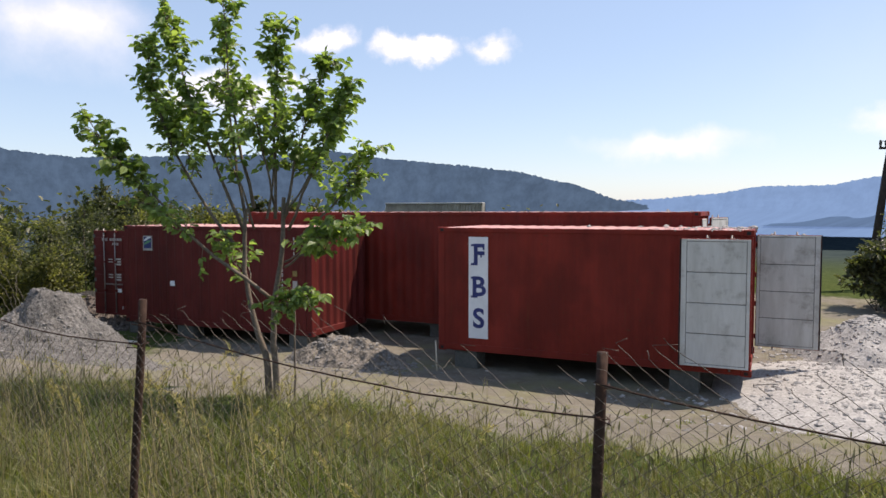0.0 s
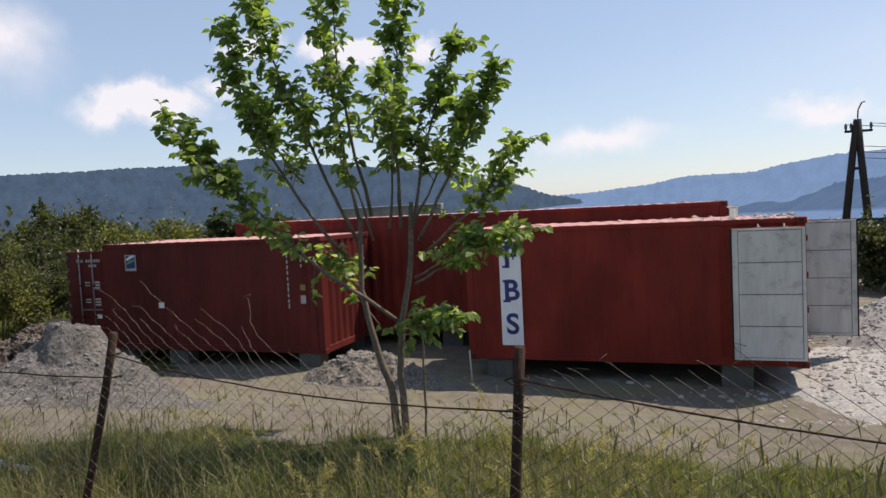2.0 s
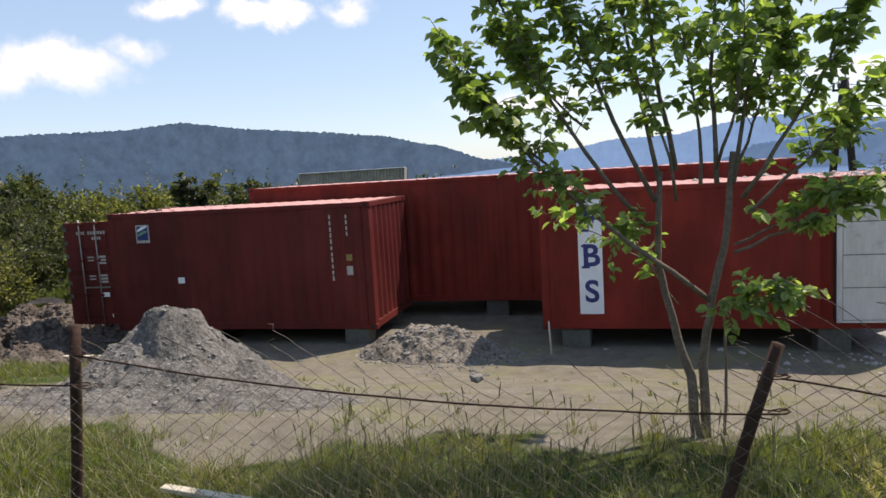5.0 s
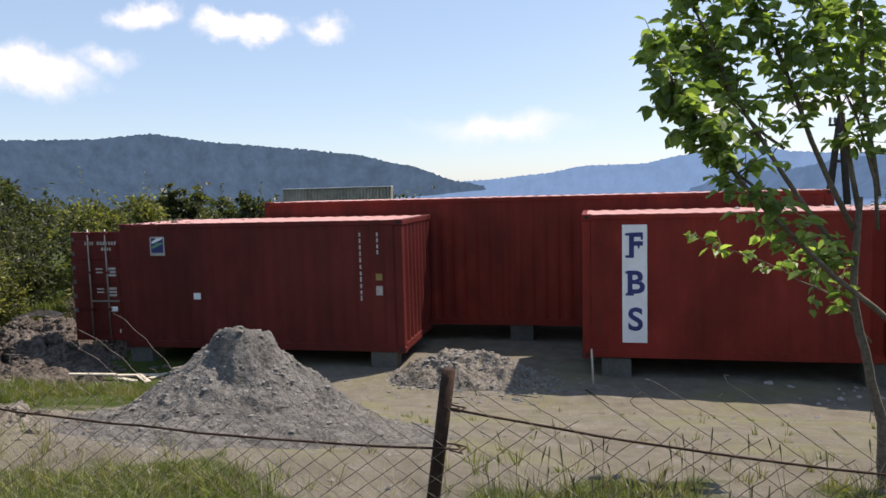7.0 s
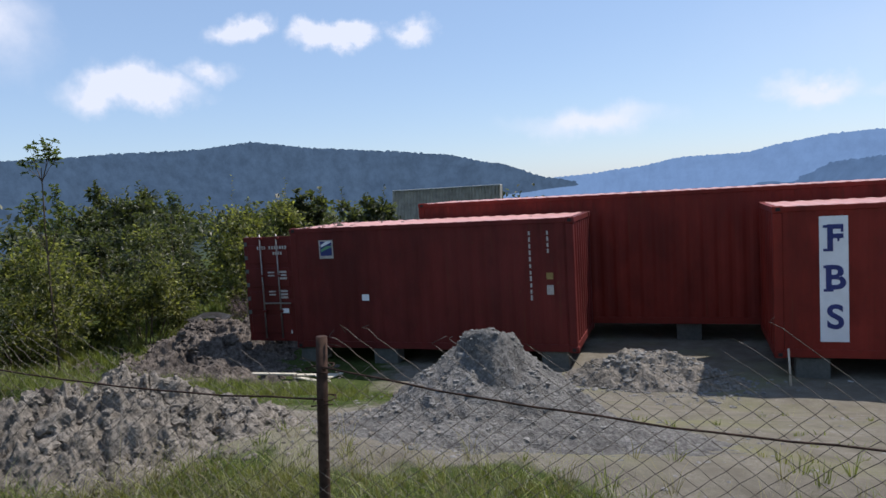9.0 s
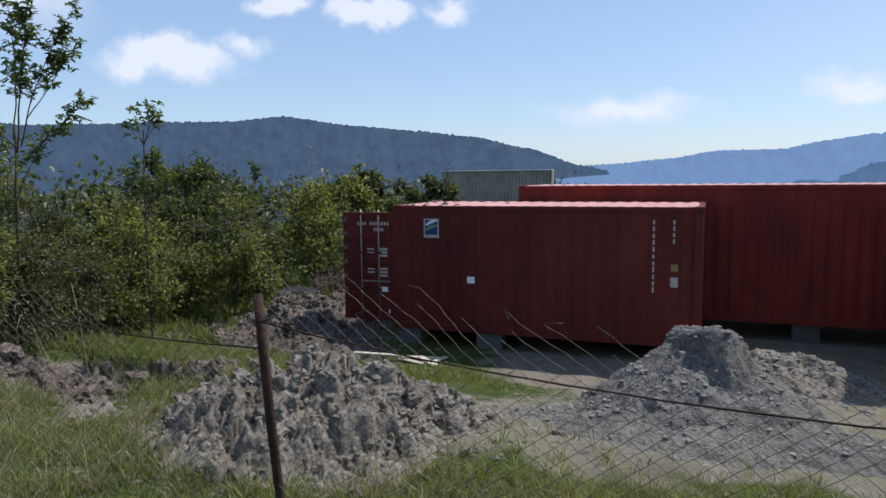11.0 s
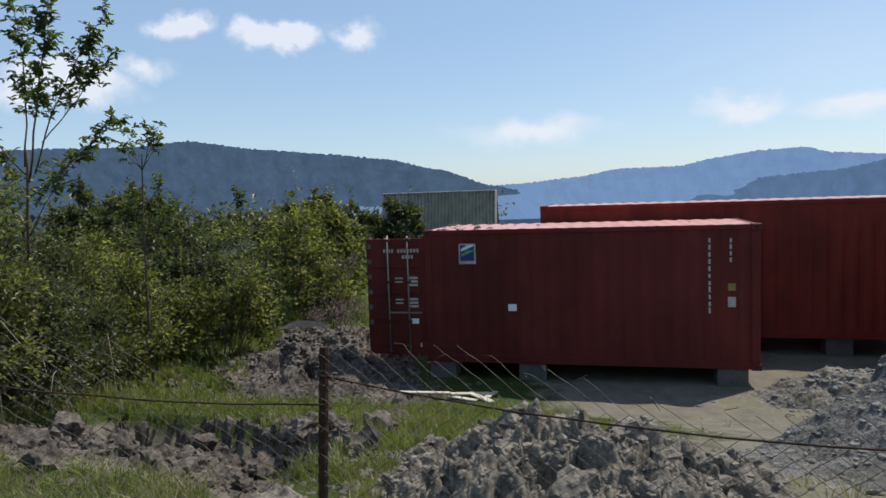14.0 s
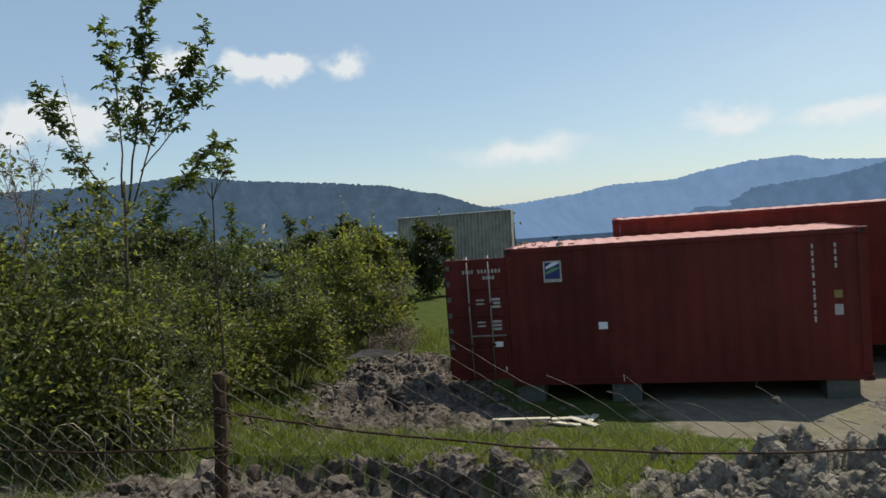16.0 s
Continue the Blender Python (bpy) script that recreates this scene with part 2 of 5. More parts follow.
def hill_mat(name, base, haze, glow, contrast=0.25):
    """A far wooded slope, a backdrop; blue haze is painted in as a glow."""
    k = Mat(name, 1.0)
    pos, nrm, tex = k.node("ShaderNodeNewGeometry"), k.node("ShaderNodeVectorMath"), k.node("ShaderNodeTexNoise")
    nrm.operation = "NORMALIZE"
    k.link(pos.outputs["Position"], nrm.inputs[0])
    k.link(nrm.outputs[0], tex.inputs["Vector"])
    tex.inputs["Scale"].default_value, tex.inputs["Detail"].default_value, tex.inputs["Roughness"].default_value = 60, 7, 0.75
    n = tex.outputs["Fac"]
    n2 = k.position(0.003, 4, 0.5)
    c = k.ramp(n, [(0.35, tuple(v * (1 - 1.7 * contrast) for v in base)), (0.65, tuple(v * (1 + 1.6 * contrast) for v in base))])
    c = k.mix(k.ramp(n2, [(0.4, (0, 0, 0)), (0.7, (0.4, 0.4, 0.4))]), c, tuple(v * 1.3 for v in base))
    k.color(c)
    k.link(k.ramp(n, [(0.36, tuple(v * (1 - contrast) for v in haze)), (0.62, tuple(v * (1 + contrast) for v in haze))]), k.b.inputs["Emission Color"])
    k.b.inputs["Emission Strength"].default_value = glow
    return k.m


M_HILL = hill_mat("wooded_hill_near_hazed", (0.009, 0.013, 0.014), (0.185, 0.315, 0.55), 0.232, 0.17)
M_HILL2 = hill_mat("wooded_hill_far_hazed", (0.030, 0.045, 0.055), (0.26, 0.44, 0.84), 0.40, 0.07)
M_HILL3 = hill_mat("wooded_spur_hazed", (0.02, 0.03, 0.035), (0.20, 0.36, 0.72), 0.28, 0.10)


def ground_mat():
    k = Mat("ground_soil_and_turf", 0.95)
    at = k.node("ShaderNodeAttribute")
    at.attribute_name = "bare"
    fine = k.position(30, 8, 0.75)
    mid = k.position(3.0, 6, 0.65)
    big = k.position(0.5, 4, 0.6)
    dirt = k.ramp(mid, [(0.3, (0.122, 0.108, 0.084)), (0.55, (0.202, 0.183, 0.150)), (0.75, (0.265, 0.243, 0.205))])
    dirt = k.mix(k.ramp(fine, [(0.42, (0.75, 0.75, 0.75)), (0.6, (0, 0, 0))]), dirt, (0.16, 0.14, 0.11))
    dirt = k.mix(k.ramp(big, [(0.5, (0, 0, 0)), (0.68, (0.6, 0.6, 0.6))]), dirt, (0.19, 0.185, 0.09))
    turf = k.ramp(mid, [(0.3, (0.045, 0.065, 0.020)), (0.6, (0.085, 0.105, 0.035)), (0.8, (0.15, 0.14, 0.07))])
    turf = k.mix(k.ramp(fine, [(0.45, (0.6, 0.6, 0.6)), (0.6, (0, 0, 0))]), turf, (0.035, 0.045, 0.016))
    w = k.node("ShaderNodeMath")
    w.operation, w.use_clamp = "ADD", True
    k.link(at.outputs["Fac"], w.inputs[0])
    s = k.node("ShaderNodeMapRange")
    s.inputs[3].default_value, s.inputs[4].default_value = -0.35, 0.35
    k.link(mid, s.inputs[0])
    k.link(s.outputs[0], w.inputs[1])
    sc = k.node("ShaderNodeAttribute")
    sc.attribute_name = "hazy_scrub"
    # Far dark scrub, its colour greyed and blued with painted haze.
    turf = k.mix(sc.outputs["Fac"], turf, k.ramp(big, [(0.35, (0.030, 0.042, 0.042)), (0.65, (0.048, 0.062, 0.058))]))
    k.color(k.mix(k.ramp(w.outputs[0], [(0.38, (0, 0, 0)), (0.62, (1, 1, 1))]), turf, dirt)).bump(fine, 0.8, 0.03)
    return k.m


M_GROUND = ground_mat()


# ---------------------------------------------------------------- building tools
def mesh_from(name, verts, faces, smooth=False):
    me = bpy.data.meshes.new(name)
    me.from_pydata([tuple(v) for v in verts], [], faces)
    if smooth:
        me.polygons.foreach_set("use_smooth", [True] * len(me.polygons))
    me.update()
    return me


def part(name, data, material, parent=None, label="", at=None):
    """Links a mesh, or a bmesh, as one object under a thing or a part."""
    if isinstance(data, bmesh.types.BMesh):
        me = bpy.data.meshes.new(name)
        data.to_mesh(me)
        data.free()
        data = me
    if material and not data.materials:
        data.materials.append(material)
    ob = new(name, data)
    if at is not None:
        ob.matrix_basis = at
    if parent:
        ob.parent = parent
    if label:
        tagged(ob, label)
    return ob


def thing(name, label, category, at=None, group="", kind=""):
    ob = new(name)
    ob.empty_display_size = 0.2
    if at is not None:
        ob.matrix_basis = at
    return tagged(ob, label, category, group, kind)


def box(x0, y0, z0, x1, y1, z1, bevel=0.006):
    bm = bmesh.new()
    bmesh.ops.create_cube(bm, size=1.0, matrix=Matrix.Translation(((x0 + x1) / 2, (y0 + y1) / 2, (z0 + z1) / 2)) @ Matrix.Diagonal((x1 - x0, y1 - y0, z1 - z0, 1)))
    if bevel:
        bmesh.ops.bevel(bm, geom=bm.edges[:], offset=bevel, segments=1, affect="EDGES")
    return bm


def tube_data(points, radii, sides=6, cap=True):
    """Vertices and faces of a tube along points."""
    pts = [Vector(p) for p in points]
    verts, faces = [], []
    n = len(pts)
    for i, p in enumerate(pts):
        d = (pts[min(i + 1, n - 1)] - pts[max(i - 1, 0)]).normalized()
        u = d.cross(Vector((0.13, 0.97, 0.21)))
        u = u.normalized() if u.length > 1e-4 else Vector((1, 0, 0))
        v = d.cross(u)
        r = radii[i] if isinstance(radii, (list, tuple)) else radii
        for k in range(sides):
            a = 2 * math.pi * k / sides
            verts.append(p + u * (r * math.cos(a)) + v * (r * math.sin(a)))
    for i in range(n - 1):
        for k in range(sides):
            a, b = i * sides + k, i * sides + (k + 1) % sides
            faces.append((a, b, b + sides, a + sides))
    if cap:
        faces.append(tuple(range(sides))[::-1])
        faces.append(tuple(range((n - 1) * sides, n * sides)))
    return verts, faces


class Soup:
    """Collects many small shapes into one mesh."""

    def __init__(self):
        self.v, self.f = [], []

    def add(self, verts, faces):
        o = len(self.v)
        self.v.extend(verts)
        self.f.extend(tuple(i + o for i in f) for f in faces)

    def tube(self, points, radii, sides=5, cap=True):
        self.add(*tube_data(points, radii, sides, cap))

    def mesh(self, name, smooth=False):
        return mesh_from(name, self.v, self.f, smooth)


def text_mesh(s, size, depth=0.004):
    cu = bpy.data.curves.new("lettering", "FONT")
    cu.body, cu.size, cu.extrude, cu.offset = s, size, depth, size * 0.024
    cu.align_x, cu.align_y = "CENTER", "CENTER"
    ob = new("lettering", cu)
    me = bpy.data.meshes.new_from_object(ob.evaluated_get(bpy.context.evaluated_depsgraph_get()))
    bpy.data.objects.remove(ob)
    bpy.data.curves.remove(cu)
    return me


def rock_data(rng, r, squash=0.75, rough=0.35, level=2):
    """An irregular stone: a ball of few faces pushed in and out."""
    bm = bmesh.new()
    bmesh.ops.create_icosphere(bm, subdivisions=level, radius=1.0)
    off = Vector((rng.uniform(0, 90), rng.uniform(0, 90), rng.uniform(0, 90)))
    ax = Vector((rng.uniform(0.75, 1.25), rng.uniform(0.75, 1.25), squash * rng.uniform(0.8, 1.2)))
    vs, fs = [], []
    for v in bm.verts:
        p = v.co
        k = 1 + rough * noise.noise(p * 1.1 + off) * 1.6 + rough * 0.5 * noise.noise(p * 3.1 + off)
        vs.append(Vector((p.x * ax.x, p.y * ax.y, p.z * ax.z)) * (k * r))
    bm.verts.index_update()
    fs = [tuple(v.index for v in f.verts) for f in bm.faces]
    bm.free()
    return vs, fs


# ---------------------------------------------------------------- the ground
def smooth(a, b, v):
    k = min(1.0, max(0.0, (v - a) / (b - a)))
    return k * k * (3 - 2 * k)


def base_height(x, y):
    """The lie of the land: a grassy shelf by the fence, sloping down to the yard."""
    left = smooth(-3.0, -9.0, x)
    shelf = 1.5 + 0.10 * smooth(6, -6, x) - 0.012 * min(0, y + 11)
    shelf += 0.08 * smooth(-9.5, -12.5, y)
    toe = -2.0
    k = (y + 8.3) / (toe + 8.3)
    h = shelf * (1 - min(1, max(0, k))) + 0.06 * (1 - abs(2 * min(1, max(0, k)) - 1))
    h = h * (1 - 0.10 * left)
    h -= 0.05 * smooth(4, 9, x) * smooth(-6, -1, y)
    far = smooth(14, 120, y)
    return h - 2.0 * far - 9.0 * smooth(70, 260, math.hypot(x, y)) * (y > 0) - 0.02 * max(0, min(1, (y - 5) / 9))


def ditch(x, y):
    """1 at the foot of the steep bank of the dug ditch, fading towards the fence."""
    if not -9.4 < x < -4.4 or not -9.6 < y < -4.6:
        return 0.0
    bank = -5.2 - 0.64 * max(0.0, x + 7.6) + 0.22 * noise.noise(Vector((x * 1.6, 2, 6))) + 0.10 * noise.noise(Vector((x * 5, 3, 6)))
    d = bank - y
    return smooth(0.0, 0.14, d) * smooth(2.6, 0.8, d) * smooth(-9.2, -8.7, x) * smooth(-4.6, -5.1, x)


def height(x, y):
    h = base_height(x, y)
    if -40 < x < 40 and -20 < y < 40:
        n = noise.noise(Vector((x * 0.55, y * 0.55, 3.1)))
        n2 = noise.noise(Vector((x * 2.1, y * 2.1, 7.7)))
        h += 0.05 * n + 0.025 * n2
        h -= 0.52 * ditch(x, y)
    return h


def bare(x, y):
    """1 on trodden soil, 0 on turf."""
    edge = -8.95 + 0.55 * smooth(2.5, 5.5, x)
    k = smooth(edge - 0.3, edge + 0.8, y + 0.5 * noise.noise(Vector((x * 0.7, 0, 9))) + 0.45 * noise.noise(Vector((x * 2.3, y * 2.3, 9)))) * smooth(20, 14, y)
    k *= smooth(-5.6, -1.8, x)
    patch = smooth(2.4, 0.8, math.hypot((x + 5.2) / 2.6, (y + 4.5) / 1.7))
    strip = smooth(1.3, 0.7, math.hypot((x + 6.9) / 1.9, (y + 7.8) / 0.7))
    return max(k * (1 - 0.8 * patch), strip, min(1, 2 * ditch(x, y)))


def axis(lo, hi, fine_lo, fine_hi, step):
    vals, v, s = [], fine_lo, step
    while v <= fine_hi:
        vals.append(v)
        v += step
    s = step
    v = fine_hi
    while v < hi:
        s *= 1.22
        v += s
        vals.append(min(v, hi))
    s, v = step, fine_lo
    while v > lo:
        s *= 1.22
        v -= s
        vals.insert(0, max(v, lo))
    return vals


gx, gy = axis(-3500, 3500, -18, 18, 0.12), axis(-600, 4200, -15, 12, 0.12)
gv = [(x, y, height(x, y)) for y in gy for x in gx]
nx = len(gx)
gf = [(j * nx + i, j * nx + i + 1, (j + 1) * nx + i + 1, (j + 1) * nx + i) for j in range(len(gy) - 1) for i in range(nx - 1)]
gm = mesh_from("ground", gv, gf, True)
att = gm.attributes.new("bare", "FLOAT", "POINT")
att.data.foreach_set("value", [bare(x, y) if abs(x) < 40 and -15 < y < 40 else 0.0 for x, y, z in gv])
att = gm.attributes.new("hazy_scrub", "FLOAT", "POINT")
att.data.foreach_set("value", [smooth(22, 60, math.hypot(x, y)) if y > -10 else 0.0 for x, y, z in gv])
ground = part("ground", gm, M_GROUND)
tagged(ground, "uneven ground of trodden pale soil and meadow turf", "ground", kind="structure")


# ---------------------------------------------------------------- the hills
def skyline(knots, az):
    for (a0, e0), (a1, e1) in zip(knots, knots[1:]):
        if a0 <= az <= a1:
            k = (az - a0) / (a1 - a0)
            k = k * k * (3 - 2 * k) * 0.5 + k * 0.5
            return e0 + (e1 - e0) * k
    return knots[0][1] if az < knots[0][0] else knots[-1][1]


def ridge(name, knots, dist, material, label, depth=2130, tree=5.0, power=1.5, foot=-8, step=0.12):
    """A wooded ridge standing round the valley, by its angle above the eye."""
    verts, faces = [], []
    az, cols = knots[0][0], 0
    while az <= knots[-1][0]:
        a = radians(az)
        top = math.tan(radians(skyline(knots, az))) * dist + 3.4
        rag = tree * (noise.noise(Vector((az * 4.0, dist, 0))) + 0.8 * noise.noise(Vector((az * 13.0, dist, 4))))
        for k in range(7):
            f = k / 6
            d = dist - depth * (1 - f) ** 1.0
            z = foot + (top - foot) * (f ** power) + rag * (k == 6) + (-14 * foot / 8 * noise.noise(Vector((az * 0.5, f * 4, dist))) * (1 - f) if 0 < k < 6 else 0)
            verts.append((d * math.sin(a), d * math.cos(a) - 13, z))
        a2 = (dist + depth)
        verts.append((a2 * math.sin(a), a2 * math.cos(a), -25))
        cols += 1
        az += step
    for i in range(cols - 1):
        for k in range(7):
            faces.append((i * 8 + k, (i + 1) * 8 + k, (i + 1) * 8 + k + 1, i * 8 + k + 1))
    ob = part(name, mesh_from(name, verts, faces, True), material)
    return tagged(ob, label, "hill", kind="structure")


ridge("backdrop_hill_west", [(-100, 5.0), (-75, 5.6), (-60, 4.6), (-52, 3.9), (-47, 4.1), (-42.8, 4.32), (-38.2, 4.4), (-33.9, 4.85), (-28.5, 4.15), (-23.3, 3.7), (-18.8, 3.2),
      (-14.3, 2.2), (-10.0, 0.75), (-5, -0.4), (0, -1.0)], 2300, M_HILL, "long wooded hill closing the valley, dark blue with painted haze")
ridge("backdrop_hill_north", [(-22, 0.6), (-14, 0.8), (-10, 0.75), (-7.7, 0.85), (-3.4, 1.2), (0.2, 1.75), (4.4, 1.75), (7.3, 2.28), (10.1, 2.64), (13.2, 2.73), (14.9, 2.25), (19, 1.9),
      (26, 2.4), (40, 3.2), (70, 3.5), (100, 4)], 3500, M_HILL2, "wooded hill far beyond the valley, pale with painted haze", 3370, 5, 2.6, -1.1)
ridge("backdrop_spur_north", [(3, -1.0), (6.8, -0.2), (10.8, 0.7), (15.2, 1.0), (19, 1.7), (25, 2.0), (40, 2.6), (80, 3)], 1700, M_HILL3, "dark wooded spur under painted haze at the foot of the far hill", 1520, 4, 1.6, -0.6)


# ---------------------------------------------------------------- containers
def corrugated(length, tall, depth=0.019, pitch=0.278, thick=0.004):
    """A pressed steel sheet in the xz plane, ribs upright, outer face at y = 0."""
    xs, ys, x = [], [], 0.0
    f = pitch / 4
    while x < length - 1e-6:
        for dx, y in ((0, 0), (f, 0), (2 * f, depth), (3 * f, depth)):
            if x + dx < length:
                xs.append(x + dx)
                ys.append(y)
        x += pitch
    xs.append(length)
    ys.append(0)
    n = len(xs)
    v = [(a, b, 0) for a, b in zip(xs, ys)] + [(a, b, tall) for a, b in zip(xs, ys)]
    v += [(a, b + thick, 0) for a, b in zip(xs, ys)] + [(a, b + thick, tall) for a, b in zip(xs, ys)]
    faces = []
    for i in range(n - 1):
        faces.append((i, i + 1, n + i + 1, n + i))
        faces.append((2 * n + i + 1, 2 * n + i, 3 * n + i, 3 * n + i + 1))
        faces.append((n + i, n + i + 1, 3 * n + i + 1, 3 * n + i))
    return mesh_from("corrugated_sheet", v, faces)


def door_leaf(parent, at, sgn, w, hd, outside, inside, label, bars=True):
    """One container door, hinged at its origin; the outer face looks to +y."""
    leaf = part("door", box(min(0, sgn * w), -0.035, 0, max(0, sgn * w), 0.005, hd, 0.006), outside, parent, label, at)

    def span(a, b, y0, y1, z0, z1, bevel=0.003):
        return box(min(sgn * a, sgn * b), y0, z0, max(sgn * a, sgn * b), y1, z1, bevel)

    # outer ribs and frame
    n = 4
    for i in range(n):
        z0 = 0.12 + i * (hd - 0.24) / n
        part("outer_panel", span(0.08, w - 0.08, 0.005, 0.026, z0 + 0.05, z0 + (hd - 0.24) / n - 0.05, 0.012), outside, leaf)
    # inner lining in four fields, with dark seams between
    fields = 4
    fh = (hd - 0.10) / fields
    part("lining_frame", span(0.012, w - 0.012, -0.042, -0.036, 0.012, hd - 0.012, 0), M_SEAM, leaf)
    for i in range(fields):
        part("lining_panel", span(0.075, w - 0.11, -0.050, -0.043, 0.06 + i * fh, 0.06 + (i + 1) * fh - 0.016, 0.003), inside, leaf)
    for a, b, z0, z1 in ((0.012, 0.065, 0.012, hd - 0.012), (w - 0.10, w - 0.012, 0.012, hd - 0.012), (0.067, w - 0.102, 0.012, 0.05), (0.067, w - 0.102, hd - 0.045, hd - 0.012)):
        part("lining_rail", span(a, b, -0.056, -0.043, z0, z1, 0.003), inside, leaf)
    part("gasket", span(w - 0.004, w + 0.018, -0.055, -0.01, 0.0, hd, 0.004), M_RUBBER, leaf)
    if bars:
        for u in (0.32, 0.72):
            u *= w / 1.15
            s = Soup()
            s.tube([(sgn * u, 0.05, -0.06), (sgn * u, 0.05, hd + 0.06)], 0.017, 8)
            bar = part("locking_bar", s.mesh("locking_bar", True), M_STEEL, leaf)
            for z in (0.02, hd * 0.28, hd * 0.62, hd - 0.05):
                part("bar_bracket", span(u - 0.05, u + 0.05, 0.006, 0.075, z, z + 0.05, 0.006), outside, bar)
            part("handle", span(u - 0.42 if u > 0.5 else u - 0.26, u, 0.06, 0.075, hd * 0.36, hd * 0.36 + 0.035, 0.004), M_STEEL, bar)
    for z in (0.15, hd * 0.36, hd * 0.62, hd - 0.25):
        part("hinge", span(-0.03, 0.10, 0.004, 0.03, z, z + 0.10, 0.006), outside, leaf)
    return leaf


def container(label, at, length, tall, material, roof_material, left_open=False, right_open=False, width=2.438):
    c = thing("shipping_container", label, "container", at, "shipping containers")
    P, R = 0.16, 0.13
    side = corrugated(length - 2 * P, tall - 0.16 - 0.10)
    part("side_panel", side, material, c, at=pose(P, 0.012, 0.16))
    part("side_panel", side, None, c, at=pose(length - P, width - 0.012, 0.16, 0, 0, 180))
    endp = corrugated(width - 2 * P, tall - 0.16 - 0.10, 0.045, 0.30)
    if not left_open:
        part("end_panel", endp, material, c, at=pose(0.012, width - P, 0.16, 0, 0, -90))
    if not right_open:
        part("end_panel", endp, material, c, at=pose(length - 0.012, P, 0.16, 0, 0, 90))
    # roof, ribs running across
    rs = corrugated(length - 0.2, width - 0.14, 0.014, 0.30)
    part("roof", rs, roof_material, c, "faded ribbed roof sheet, sunlit brightness in its colour", pose(0.1, 0.07, tall - 0.006, -90, 0, 0))
    for y0, y1 in ((0.0, 0.07), (width - 0.07, width)):
        part("top_rail", box(P, y0, tall - 0.10, length - P, y1, tall - 0.012), material, c)
        part("bottom_rail", box(P, y0 + 0.004, 0.02, length - P, y1 - 0.004, 0.16), material, c)
    for x0 in (0.0, length - 0.10):
        part("header", box(x0, P, tall - 0.11, x0 + 0.10, width - P, tall - 0.010), material, c)
        part("sill", box(x0, P, 0.015, x0 + 0.10, width - P, 0.16), material, c)
    for x0 in (0.0, length - P):
        for y0 in (0.0, width - P):
            part("corner_post", box(x0 + 0.004, y0 + 0.004, 0.118, x0 + P - 0.004, y0 + P - 0.004, tall - 0.118, 0.012), material, c)
            for z0 in (0.0, tall - 0.118):
                cast = part("corner_casting", box(x0, y0, z0, x0 + 0.178, y0 + 0.162, z0 + 0.118, 0.012), material, c)
                yy = y0 if y0 == 0 else y0 + 0.162
                # Thin black plate: the shade inside the hole, put on as colour.
                part("casting_hole_shade", box(x0 + 0.055, yy - 0.002, z0 + 0.03, x0 + 0.125, yy + 0.002, z0 + 0.09, 0.0), M_RUBBER, cast)
    part("floor", box(0.11, 0.08, 0.12, length - 0.11, width - 0.08, 0.155, 0), M_WOODFLOOR, c)
    n = int(length / 0.6)
    beam = None
    for i in range(n):
        x = 0.35 + i * (length - 0.7) / (n - 1)
        if beam is None:
            bm = box(-0.03, 0.075, 0.03, 0.03, width - 0.075, 0.118, 0.0)
            beam = part("cross_member", bm, material, c, at=pose(x, 0, 0)).data
        else:
            part("cross_member", beam, None, c, at=pose(x, 0, 0))
    return c


AZ, BZ, CZ = 0.30, 0.335, 0.345
AL, BL, CL = 6.06, 6.06, 12.40
box_a = container("maroon steel shipping container with an open door, on blocks", pose(-6.06, 0.0, AZ), AL, 2.591, M_MAROON, M_ROOF, left_open=True)
box_b = container("rust-red shipping container with lettered white strip, on blocks", pose(3.355, -0.20, BZ, 0, 0, -0.6), BL, 2.591, M_RED, M_ROOF, right_open=True)
box_c = container("long red high-cube shipping container behind the shorter two", pose(-4.08, 2.66, CZ, 0, 0, -0.5), CL, 2.896, M_RED_C, M_ROOF, right_open=True)

HD = 2.591 - 0.30
door_leaf(box_c, pose(CL + 0.0, 0.06, 0.145, 0, 0, 90), 1, 1.16, 2.896 - 0.30, M_RED_C, M_WHITE, "red door, closed", False)
leaf_a = door_leaf(box_a, pose(0.0, 0.035, 0.145, 0, 0, 181.5), 1, 1.16, HD, M_MAROON, M_WHITE, "maroon door standing open, two locking bars")
door_leaf(box_a, pose(0.0, 2.40, 0.145, 0, 0, 150), -1, 1.16, HD, M_MAROON, M_WHITE, "maroon door standing open")
door_leaf(box_b, pose(BL - 0.02, -0.095, 0.145, 0, 0, 0.8), -1, 1.16, HD, M_RED, M_WHITE, "door folded back, dirty white inner face")
door_leaf(box_b, pose(BL + 0.02, 2.40, 0.145, 0, 0, -1), 1, 1.16, HD, M_RED, M_WHITE, "door standing open, dirty white inner face")


door_leaf(box_c, pose(CL + 0.02, 2.40, 0.145, 0, 0, 74), 1, 1.16, 2.896 - 0.30, M_RED_C, M_WHITE, "red door standing ajar")


def decal(name, parent, x0, z0, x1, z1, material, y=-0.004, label="", thick=0.002):
    return part(name, box(x0, y - thick, z0, x1, y, z1, 0), material, parent, label)


